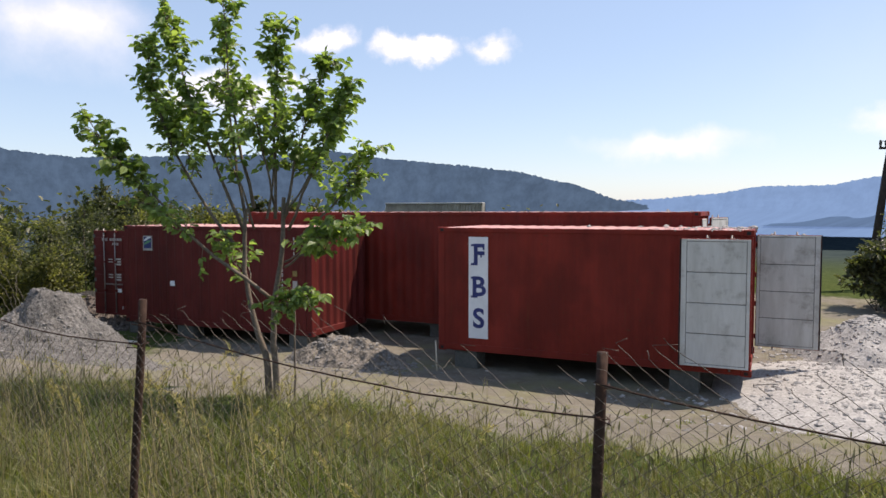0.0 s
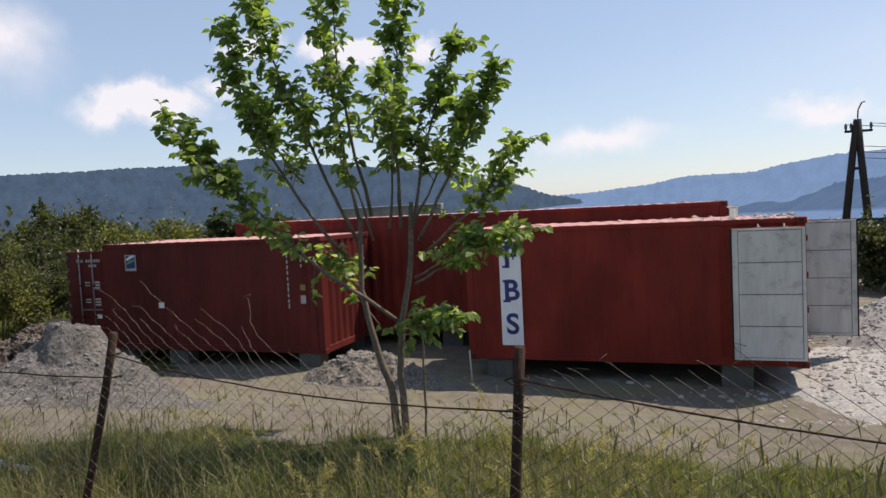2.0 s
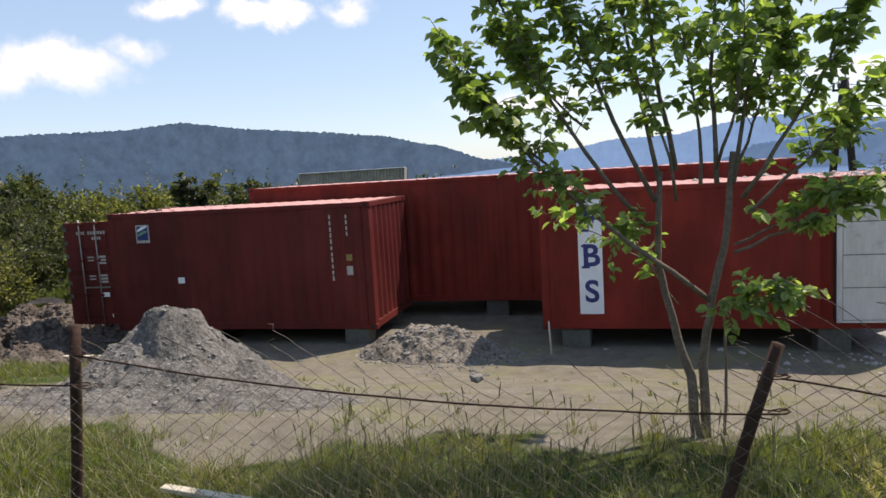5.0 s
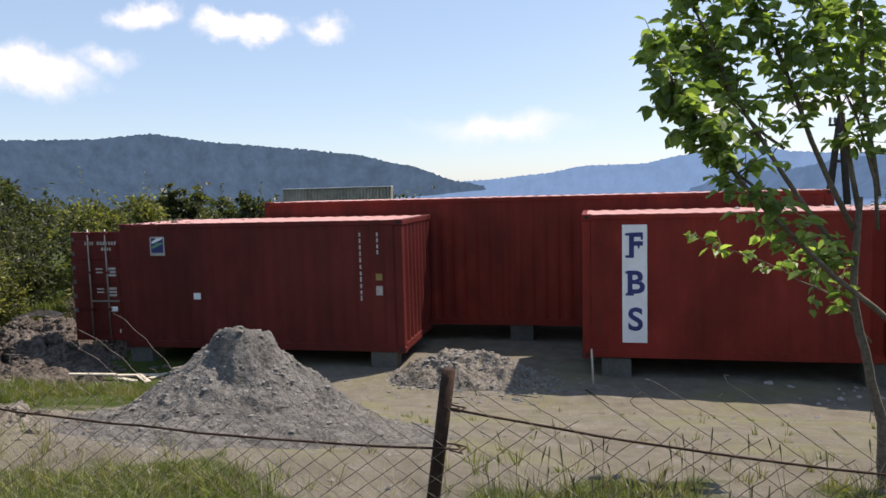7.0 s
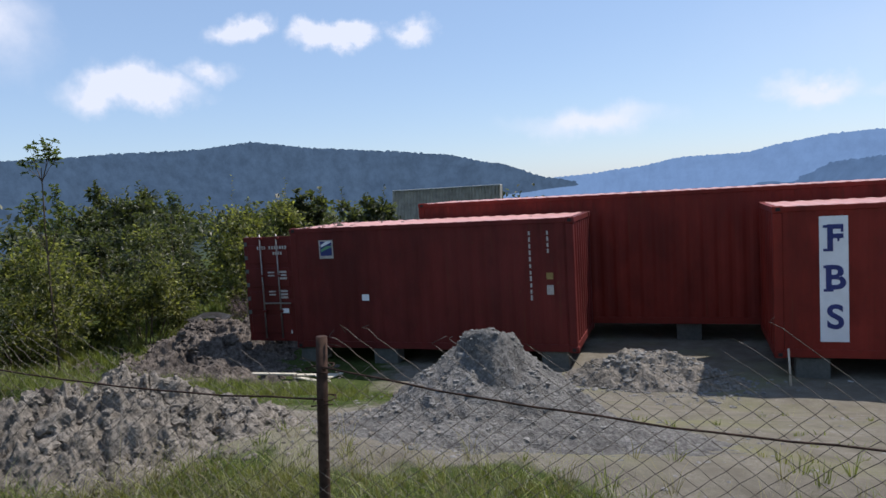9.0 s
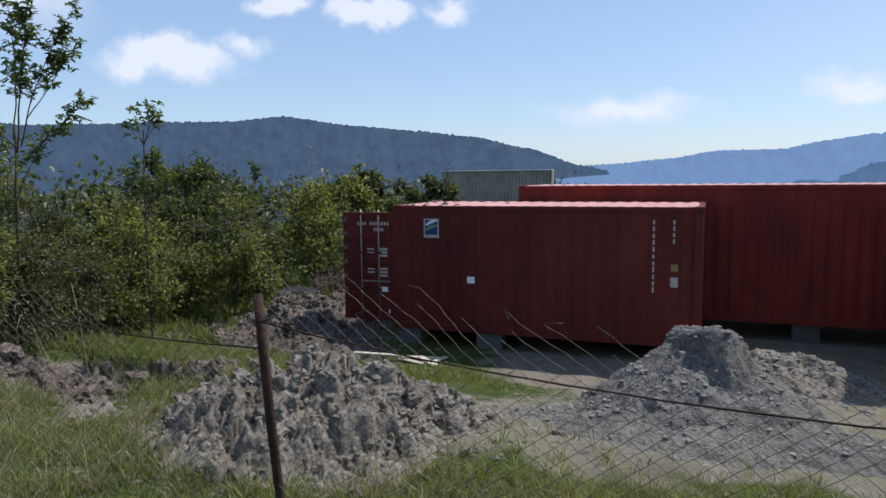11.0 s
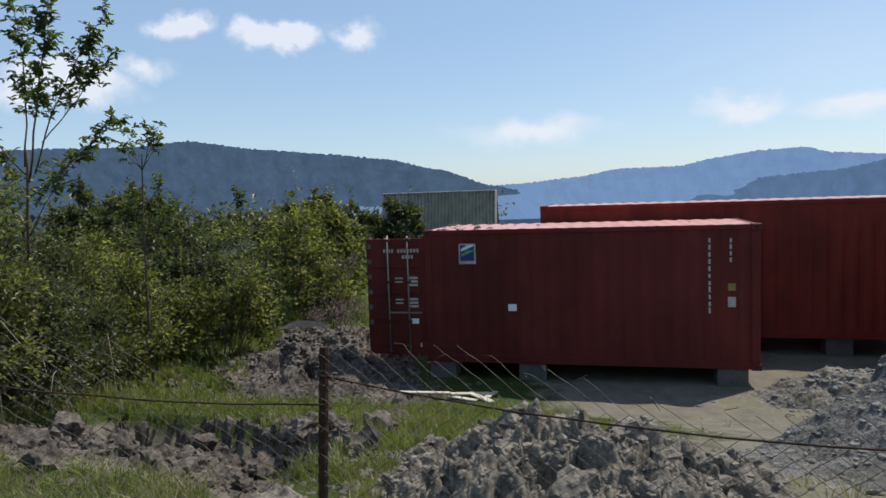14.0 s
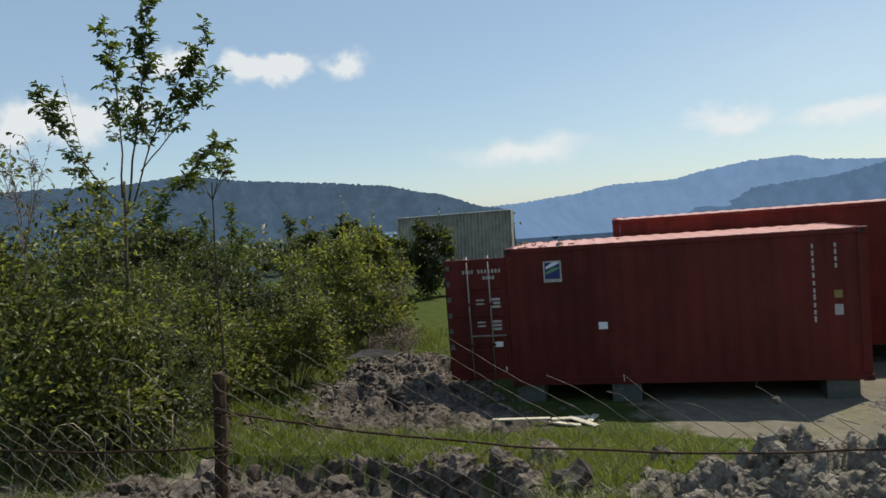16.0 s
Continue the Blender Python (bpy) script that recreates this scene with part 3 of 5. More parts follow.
# white strip with the three letters, on box_b
strip_x0, strip_x1 = 0.70, 1.125
strip = part("marking_strip", box(strip_x0, -0.006, 0.30, strip_x1, 0.008, 2.395, 0), M_DECAL, box_b, "white strip with navy letters")
for ch, z in (("F", 2.03), ("B", 1.36), ("S", 0.70)):
    me = text_mesh(ch, 0.56, 0.002)
    me.transform(Matrix.Diagonal((1.02, 1.0, 1.0, 1)))
    part("letter", me, M_NAVY, strip, "navy letter " + ch, pose((strip_x0 + strip_x1) / 2 + 0.01, -0.010, z, 90, 0, 0))
    # slab serifs
    if ch in "FB":
        for dz in (-0.195, 0.195):
            part("serif", box(strip_x0 + 0.055, -0.0125, z + dz - 0.022, strip_x0 + 0.20, -0.0085, z + dz + 0.022, 0), M_NAVY, strip)
    if ch == "F":
        part("serif", box(strip_x0 + 0.315, -0.0125, z + 0.10, strip_x0 + 0.352, -0.0085, z + 0.217, 0), M_NAVY, strip)
        part("serif", box(strip_x0 + 0.265, -0.0125, z - 0.055, strip_x0 + 0.295, -0.0085, z + 0.075, 0), M_NAVY, strip)

# markings on box_a: square logo, tag, upright number columns
logo = decal("logo_plate", box_a, 0.70, 1.93, 1.03, 2.32, M_MARK, 0.0, "pale framed logo square")
decal("logo_field", logo, 0.73, 1.99, 1.00, 2.29, M_NAVY, -0.004)
for i, (a, m) in enumerate(((0.10, M_DECAL), (0.0, M_GREEN))):
    v = [(0.75, -0.008, 2.07 + a), (0.99, -0.008, 2.17 + a), (0.99, -0.008, 2.20 + a), (0.87, -0.008, 2.19 + a), (0.75, -0.008, 2.12 + a)]
    part("logo_sweep", mesh_from("logo_sweep", v + [(x, y - 0.002, z) for x, y, z in v], [(5, 6, 7, 8, 9), (0, 1, 6, 5), (1, 2, 7, 6), (2, 3, 8, 7), (3, 4, 9, 8), (4, 0, 5, 9)]), m, logo)
decal("paper_tag", box_a, 1.63, 1.03, 1.79, 1.16, M_DECAL, 0.0, "small white tag")
rng = random.Random(3)
for k in range(11):
    decal("number_bar", box_a, 5.20, 2.27 - k * 0.125, 5.235, 2.27 - k * 0.125 + rng.uniform(0.07, 0.10), M_MARK, 0.0)
for k in range(4):
    decal("number_bar", box_a, 5.55, 2.27 - k * 0.115, 5.585, 2.27 - k * 0.115 + rng.uniform(0.06, 0.09), M_MARK, 0.0)
decal("safety_mark", box_a, 5.52, 1.42, 5.65, 1.55, M_YELLOW, 0.0)
decal("safety_mark", box_a, 5.52, 1.13, 5.65, 1.31, M_MARK, 0.0)
# lettering bars on the open door of box_a (outer face looks to +y of the leaf)


def leaf_bar(x0, z0, x1, z1, m=None):
    part("marking", box(x0, 0.0265, z0, x1, 0.0285, z1, 0), m or M_MARK, leaf_a)


for k in range(4):
    leaf_bar(0.62 + k * 0.055, 2.02, 0.655 + k * 0.055, 2.09)
for k in range(7):
    leaf_bar(0.10 + k * 0.065, 2.02, 0.142 + k * 0.065, 2.09)
for k in range(4):
    leaf_bar(0.22 + k * 0.06, 1.90, 0.262 + k * 0.06, 1.965)
for z in (1.50, 1.43, 1.36, 1.08, 1.01, 0.94):
    leaf_bar(0.14, z, 0.34, z + 0.045)
    if z not in (1.36, 0.94):
        leaf_bar(0.44, z, 0.60, z + 0.03)
leaf_bar(0.14, 0.62, 0.30, 0.72, M_DECAL)
leaf_bar(0.06, 0.16, 0.12, 0.24, M_DECAL)
for k in range(6):
    leaf_bar(1.07, 2.10 - k * 0.30, 1.145, 2.19 - k * 0.30, M_CONC)


def blocks_under(xs, y0s, top, label):
    for x in xs:
        for y0 in y0s:
            g = height(x, y0 + 0.2) - 0.05
            ob = part("concrete_block", box(-0.26, 0.0, g, 0.26, 0.42, top + 0.016, 0.012), M_CONC, None, "", pose(x, y0, 0, 0, 0, rng.uniform(-4, 4)))
            tagged(ob, label, "block", "blocks under the containers")


blocks_under((-5.75, -4.0, -0.45), (0.06, 1.95), AZ, "grey concrete block under the container")
blocks_under((3.95, 8.30), (-0.12, 1.70), BZ - 0.02, "grey concrete block under the container")
blocks_under((-3.7, 2.0, 7.9), (2.75, 4.55), CZ, "grey concrete block under the container")


# ---------------------------------------------------------------- fence
POSTS = [  # x and y of the top, top height, x of the foot
    (13.2, -11.35, 2.84, 13.2), (11.1, -11.4, 2.85, 11.12), (9.123, -11.44, 2.857, 9.09), (7.075, -11.28, 2.89, 6.97), (5.191, -10.984, 2.858, 4.76), (3.104, -11.202, 2.971, 2.87),
    (0.898, -11.211, 3.051, 0.79), (-1.35, -11.056, 3.056, -1.22), (-3.355, -10.83, 3.037, -3.42), (-5.089, -11.237, 3.169, -5.19), (-7.1, -11.2, 3.16, -7.12), (-9.2, -11.2, 3.15, -9.2)]
fence = thing("fence", "rusty sagging chain-link fence on iron posts", "fence")
for i, (x, y, z, fx) in enumerate(POSTS):
    g = height(fx, y) - 0.15
    s = Soup()
    ribbed = i in (8, 9)
    r = 0.016 if ribbed else 0.0175
    pts, rad = [], []
    steps = 60 if ribbed else 7
    for k in range(steps + 1):
        f = k / steps
        pts.append((fx + (x - fx) * f, y + 0.012 * math.sin(f * 5 + i), g + (z - g) * f))
        rad.append(r * (1.14 if ribbed and k % 2 else 1.0))
    s.tube(pts, rad, 8)
    post = part("post", s.mesh("post", not ribbed), M_RUST, fence, "rusty ribbed iron bar" if ribbed else "")


def fence_at(x):
    """y and post-top height of the fence line at x."""
    for (x1, y1, z1, _), (x0, y0, z0, _) in zip(POSTS, POSTS[1:]):
        if x0 <= x <= x1:
            k = (x - x0) / (x1 - x0)
            return y0 + (y1 - y0) * k, z0 + (z1 - z0) * k, k
    p = POSTS[0] if x > 0 else POSTS[-1]
    return p[1], p[2], 0.0


def line_drop(x):
    """How far the tension wire hangs under the line of the post tops."""
    y, z, k = fence_at(x)
    return 0.09 + 0.10 * k + 0.20 * k * (1 - k)


rng = random.Random(11)
for (x1, y1, z1, _), (x0, y0, z0, _) in zip(POSTS, POSTS[1:]):
    s, pts = Soup(), []
    for k in range(25):
        f = k / 24
        x = x0 + (x1 - x0) * f
        zz = z0 + (z1 - z0) * f - (0.09 + 0.10 * f + 0.20 * f * (1 - f)) + 0.006 * noise.noise(Vector((x * 5, 0, 2)))
        pts.append((x, y0 + (y1 - y0) * f - 0.026, zz))
    s.tube(pts, 0.0032, 5)
    part("tension_wire", s.mesh("tension_wire", True), M_RUST, fence)
    for xx, yy, zz in ((x0, y0, z0 - 0.09), (x1, y1, z1 - 0.19)):
        t, pts = Soup(), []
        for k in range(15):
            a = k * 0.8 + xx
            rr = 0.021 + (0.004 + 0.03 * rng.random() * (k > 10)) * (1 + math.sin(k * 1.7 + xx))
            pts.append((xx + rr * math.cos(a), yy + rr * math.sin(a), zz + 0.004 * math.sin(k * 0.9) - 0.004 * max(0, k - 10) - 0.004))
        t.tube(pts, 0.0024, 4)
        part("tie_wire", t.mesh("tie_wire", True), M_RUST, fence)

net = Soup()
CELL = 0.070


def crest(x, sgn):
    """How far strands stand over the tension wire at x."""
    n = noise.noise(Vector((x * 0.8, 5, 1))) + 0.5 * noise.noise(Vector((x * 2.9, 5, 1)))
    if sgn > 0:
        return max(0.03, 0.16 + 0.18 * n)
    return max(0.01, 0.05 + 0.07 * n)


for sgn in (1, -1):
    x = -10.5
    while x < 14.0:
        free = rng.uniform(0.55, 1.25)
        pts, z, k = [], 1.95, 0
        while True:
            xx = x - sgn * (z - 2.5) * 1.35
            yy, zz, _ = fence_at(xx)
            over = z - (zz - line_drop(xx))
            if over > crest(xx, sgn) * free or z > 3.6:
                break
            wav = 0.007 * noise.noise(Vector((xx * 3, z * 3, sgn)))
            up = max(0.0, over)
            bulge = 0.05 * noise.noise(Vector((xx * 0.9, z * 1.2, 8))) + 0.45 * up * noise.noise(Vector((xx * 2.0, 1, 3)))
            pts.append((xx + wav + up * 0.35 * noise.noise(Vector((xx * 4, 2, z))), yy - 0.012 + bulge + 0.004 * sgn * (1 if k % 2 else -1), z + wav - 0.3 * up * max(0, noise.noise(Vector((xx * 1.1, 4, 4))))))
            z += 0.026
            k += 1
        if len(pts) > 2:
            lx, ly, lz = pts[-1]
            if sgn > 0 and rng.random() < 0.7:
                pts.append((lx + rng.uniform(-0.035, 0.01), ly + rng.uniform(-0.02, 0.02), lz + rng.uniform(0.0, 0.02)))
                pts.append((lx + rng.uniform(-0.02, 0.05), ly + rng.uniform(-0.03, 0.03), lz + rng.uniform(-0.03, 0.03)))
            if rng.random() > 0.04:
                net.tube(pts, 0.0011, 3, False)
        x += CELL * rng.uniform(0.93, 1.07)
mesh_ob = part("wire_mesh", net.mesh("wire_mesh", True), M_WIRE, fence, "sagging diamond wire mesh with loose upper ends")
mesh_ob["kind"] = "stuff"


# ---------------------------------------------------------------- heaps of gravel, clay and soil
def heap(name, label, cx, cy, rx, ry, tall, material, seed, power=1.0, lumps=0.12, flat=0.0, res=56, freq=2.2, crumbly=False, blocky=0.0, crest=None, square=False):
    """A mound lying on the ground, with a ragged, lumpy surface."""
    verts, faces = [], []
    for j in range(res + 1):
        for i in range(res + 1):
            u, v = 2 * i / res - 1, 2 * j / res - 1
            x, y = cx + u * rx * 1.25, cy + v * ry * 1.25
            r = ((abs(u) ** 3 + abs(v) ** 3) ** (1 / 3) if square else math.hypot(u, v)) * 1.25 * (1 + 0.22 * noise.noise(Vector((math.atan2(v, u) * 1.3, seed, 0))))
            k = max(0.0, 1 - r)
            h = tall * min(1 - flat, k ** power) / (1 - flat)
            n = noise.noise(Vector((x * freq, y * freq, seed))) + 0.55 * noise.noise(Vector((x * freq * 2.7, y * freq * 2.7, seed + 3))) + 0.3 * noise.noise(Vector((x * freq * 7, y * freq * 7, seed + 5)))
            if crumbly:
                q = Vector((x * freq, y * freq, seed + 9))
                n = (0.45 if blocky > 1 else 1.0) * (0.9 * n + 0.9 * (0.45 - abs(noise.noise(q * 1.6)) * 2) + 0.55 * (0.4 - abs(noise.noise(q * 4.1)) * 2) + 0.35 * noise.noise(q * 11))
            if crest:
                w, d = crest
                h = max(h, tall * smooth(1.08, 0.45, math.hypot((0.93 * (x - cx) + 0.37 * (y - cy)) / w, (0.93 * (y - cy) - 0.37 * (x - cx)) / d)) ** 0.8)
            if blocky:
                q = Vector((x, y, seed))
                warp = Vector((noise.noise(q * 3), noise.noise(q * 3 + Vector((7, 3, 1))), 0)) * 0.10
                if blocky > 1:
                    for sc, amp in ((2.0, 0.80), (5.0, 0.38), (13.0, 0.18), (31.0, 0.06)):
                        ds, ps = noise.voronoi((q + warp) * sc)
                        n += blocky * amp * (0.8 * (noise.cell(ps[0] * 9.7) - 0.5) + 1.5 * math.sqrt(max(0.0, 1 - (1.25 * ds[0]) ** 2)) - 0.9)
                else:
                    n += blocky * (0.55 - 1.4 * noise.voronoi((q + warp) * 2.9)[0][0]) + 0.42 * blocky * (0.5 - 1.4 * noise.voronoi((q + warp) * 7.5)[0][0])
                    n += 0.14 * blocky * (0.5 - 1.4 * noise.voronoi((q + warp) * 24)[0][0])
            h += lumps * n * min(1, k * 4)
            jx = 0.05 * noise.noise(Vector((x * 6, y * 6, 2))) if crumbly else 0.0
            verts.append((x + jx, y - jx, height(x, y) - 0.04 + h - 0.06 * (k <= 0)))
    w = res + 1
    for j in range(res):
        for i in range(res):
            faces.append((j * w + i, j * w + i + 1, (j + 1) * w + i + 1, (j + 1) * w + i))
    ob = part(name, mesh_from(name, verts, faces, True), material)
    return tagged(ob, label, "heap")


def scatter_stones(label, count, place, size, material, seed, squash=0.7):
    """Loose stones too many to count, as one mesh."""
    rng = random.Random(seed)
    shapes = [rock_data(rng, 1.0, squash, 0.35, 1) for _ in range(9)]
    s = Soup()
    for i in range(count):
        x, y, z = place(rng)
        k = rng.uniform(*size) * (0.5 + rng.random() ** 3)
        a = rng.uniform(0, 6.28)
        ca, sa = math.cos(a), math.sin(a)
        vs, fs = shapes[i % 9]
        s.add([Vector((x + k * (v.x * ca - v.y * sa), y + k * (v.x * sa + v.y * ca), z + k * v.z)) for v in vs], fs)
    ob = part("loose_stones", s.mesh("loose_stones"), material)
    return tagged(ob, label, "stones", kind="stuff")


deps = None


def drop(x, y):
    """The height of what lies under (x, y)."""
    hit, p, n, _, ob, _ = scene.ray_cast(deps, (x, y, 3.6), (0, 0, -1))
    return p.z if hit else height(x, y)


heap("gravel_mound", "steep pale grey heap of crushed stone", 0.12, -6.55, 1.40, 1.3, 0.98, M_GRAVEL, 2, 1.05, 0.04, 0.10, 170, 3.2, True, 0.5, (0.50, 0.86))
heap("soil_mound", "low heap of stony soil between the containers", 1.35, -0.55, 1.6, 0.85, 0.55, M_CLOD, 5, 0.8, 0.08, 0.1, 100, 2.6, True)
heap("gravel_mound", "pale grey gravel heap past the open doors", 11.8, 4.6, 1.8, 1.5, 1.0, M_CHIP, 6, 0.9, 0.06, 0.05, 44, 3.0)
heap("clay_mound", "broken grey clay heap behind the fence", -2.64, -8.36, 1.30, 1.36, 0.40, M_CLOD, 8, 0.6, 0.135, 0.2, 280, 2.2, True, 1.7, square=True)
heap("clay_mound", "small pale clay heap in the grass", -4.5, -8.95, 0.6, 0.5, 0.06, M_CLOD, 21, 0.6, 0.06, 0.2, 90, 2.2, True, 1.7)
heap("soil_mound", "dark churned soil heap beside the open door", -8.55, 0.8, 1.9, 2.7, 0.74, M_MUD, 9, 0.65, 0.13, 0.15, 210, 2.0, True, 1.5)
heap("soil_mound", "low spread of dark churned soil and roots", -7.5, -1.3, 2.5, 1.2, 0.24, M_MUD, 13, 0.6, 0.09, 0.1, 160, 2.2, True, 1.2)
heap("soil_mound", "churned soil in the dug ditch", -7.7, -6.55, 1.5, 1.25, 0.12, M_MUD, 10, 0.5, 0.15, 0.2, 210, 2.1, True, 1.7)
heap("soil_mound", "churned soil in the dug ditch", -5.95, -7.4, 1.35, 1.15, 0.12, M_MUD, 15, 0.5, 0.15, 0.2, 200, 2.4, True, 1.7)
heap("gravel_mound", "low pale spread of gravel under the open doors", 11.2, 0.8, 2.6, 3.0, 0.16, M_CHIP, 16, 0.5, 0.03, 0.3, 40, 3.0)
heap("gravel_mound", "low apron of pale gravel round the steep heap", 0.30, -6.95, 2.3, 1.5, 0.42, M_GRAVEL, 19, 1.25, 0.035, 0.0, 130, 3.2, True, 0.4)
bpy.context.view_layer.update()
deps = bpy.context.evaluated_depsgraph_get()


def around(cx, cy, sx, sy):
    def place(rng):
        x, y = rng.gauss(cx, sx), rng.gauss(cy, sy)
        return x, y, drop(x, y) - 0.004
    return place


scatter_stones("loose pale crushed stones on the gravel heap", 3600, around(0.15, -6.8, 1.0, 0.85), (0.008, 0.024), M_STONE, 31)
scatter_stones("loose pale stones on the low soil heap", 700, around(1.5, -0.9, 0.9, 0.5), (0.02, 0.055), M_STONE, 32)
scatter_stones("loose pale gravel below the open doors", 2400, around(11.1, 0.8, 1.6, 2.2), (0.02, 0.06), M_CHIP, 33)
scatter_stones("loose stones on the far gravel heap", 600, around(11.8, 4.4, 0.9, 0.7), (0.025, 0.06), M_CHIP, 34)
scatter_stones("crumbs of grey clay round the clay heap", 5200, around(-2.7, -8.25, 0.95, 0.85), (0.008, 0.032), M_CLOD, 35)
scatter_stones("small stones strewn over the yard", 1500, around(3.5, -4.5, 4.5, 1.8), (0.008, 0.026), M_STONE, 36)
scatter_stones("crumbs of dark soil beside the open door", 2400, around(-8.3, 0.2, 1.3, 1.7), (0.02, 0.07), M_MUD, 37)
scatter_stones("crumbs of dark soil in the grass", 5200, around(-6.9, -7.1, 1.25, 0.75), (0.015, 0.06), M_MUD, 38)


def clods(count, cx, cy, sx, sy, size, material, label, name, category, group, seed, squash=0.75):
    """Large clods or stones, each a thing of its own, lying on what is below."""
    rng = random.Random(seed)
    shapes = []
    for k in range(8):
        vs, fs = rock_data(rng, 1.0, squash, 0.5, 3)
        off = Vector((k * 7.1, seed, 3))
        vs = [v * (1 + 0.20 * (0.4 - abs(noise.noise(v * 3.2 + off)) * 2) + 0.24 * noise.noise(v * 6 + off)) for v in vs]
        shapes.append(mesh_from(name, vs, fs))
        shapes[-1].materials.append(material)
    for i in range(count):
        x, y = rng.gauss(cx, sx), rng.gauss(cy, sy)
        k = rng.uniform(*size)
        ob = new(name, shapes[i % 8])
        ob.matrix_basis = pose(x, y, drop(x, y) + k * 0.08, rng.uniform(-25, 25), rng.uniform(-25, 25), rng.uniform(0, 360)) @ Matrix.Diagonal((k, k, k, 1))
        tagged(ob, label, category, group)


clods(60, -2.7, -8.25, 0.75, 0.6, (0.04, 0.13), M_CLOD, "rough grey clod of dug-up clay", "clay_clod", "clod", "clods on the clay heap", 51)
clods(54, -8.5, 0.4, 0.9, 1.3, (0.06, 0.22), M_MUD, "rough dark clod of churned soil", "soil_clod", "clod", "clods by the container", 52)
clods(110, -6.9, -6.8, 1.15, 0.65, (0.05, 0.19), M_MUD, "rough dark clod of churned soil", "soil_clod", "clod", "clods in the grass", 53)
clods(5, -7.6, -7.0, 0.5, 0.15, (0.05, 0.12), M_STONE, "pale stone lying on dark soil", "stone", "stone", "stones in the grass", 54)


# ---------------------------------------------------------------- planks on the ground
def stake(x, y, top, lean, label):
    """A thin upright stake driven into the soil."""
    g = drop(x, y) - 0.08
    s = Soup()
    s.tube([(x, y, g), (x + lean * 0.5, y, (g + top) / 2), (x + lean, y, top)], [0.020, 0.018, 0.015], 6)
    tagged(part("stake", s.mesh("stake", True), M_PLANK), label, "stake")


stake(3.54, -0.66, 0.61, -0.03, "thin grey stake standing in the soil")


def plank(x, y, ang, ln, wd, tilt=0.0):
    z = drop(x, y) + 0.03 + 0.5 * ln * abs(math.sin(radians(tilt)))
    ob = part("plank", box(-ln / 2, -wd / 2, -0.014, ln / 2, wd / 2, 0.014, 0.004), M_PLANK, None, "", pose(x, y, z, 0, tilt, ang))
    tagged(ob, "bleached broken plank lying on the soil", "plank", "planks by the container")


for p in ((-5.75, -1.45, 4, 0.95, 0.10), (-4.95, -1.2, 32, 0.75, 0.12, 6), (-4.75, -1.35, -38, 0.6, 0.12, 4), (-5.05, -1.45, -12, 0.55, 0.10, 3), (-4.6, -1.1, 75, 0.4, 0.1)):
    plank(*p)
stick = part("plank", box(-0.46, -0.03, -0.015, 0.46, 0.03, 0.015, 0.004), M_PLANK, None, "", pose(2.58, -9.65, height(2.58, -9.65) + 0.10, 0, 3, -4))
tagged(stick, "pale narrow plank lying in the grass", "plank")
for p in ((-7.9, 2.6, 160, 1.3, 0.1, 14), (-7.7, 2.3, 150, 1.0, 0.1, 10)):
    plank(*p)


# ---------------------------------------------------------------- trees and shrubs
def leaf_shape(p, d, nrm, l, w):
    """A folded pointed leaf from p along d."""
    s = d.cross(nrm)
    s = s.normalized() if s.length > 1e-5 else Vector((1, 0, 0))
    n = s.cross(d).normalized()
    a, o = 0.46 * w, n * (0.16 * w)
    return ([p, p + d * (0.26 * l) + s * (0.85 * a) + o, p + d * (0.62 * l) + s * a * 0.9 + o, p + d * l - n * (0.12 * l), p + d * (0.62 * l) - s * a * 0.9 + o, p + d * (0.26 * l) - s * (0.85 * a) + o],
            [(0, 1, 2, 3), (0, 3, 4, 5)])


def bent(a, b, rng, sag=0.08, n=7, lift=0.0):
    """A limb from a to b that bows and wanders a little."""
    a, b = Vector(a), Vector(b)
    off = Vector((rng.uniform(-1, 1), rng.uniform(-1, 1), 0)) * sag * (b - a).length
    pts = []
    for i in range(n + 1):
        f = i / n
        p = a.lerp(b, f) + off * math.sin(math.pi * f) + Vector((0, 0, lift * math.sin(math.pi * f)))
        pts.append(p + Vector((rng.uniform(-1, 1), rng.uniform(-1, 1), rng.uniform(-1, 1))) * 0.012 * (0 < i < n))
    return pts


def along(pts, f):
    k = f * (len(pts) - 1)
    i = min(int(k), len(pts) - 2)
    return pts[i].lerp(pts[i + 1], k - i), (pts[i + 1] - pts[i]).normalized()


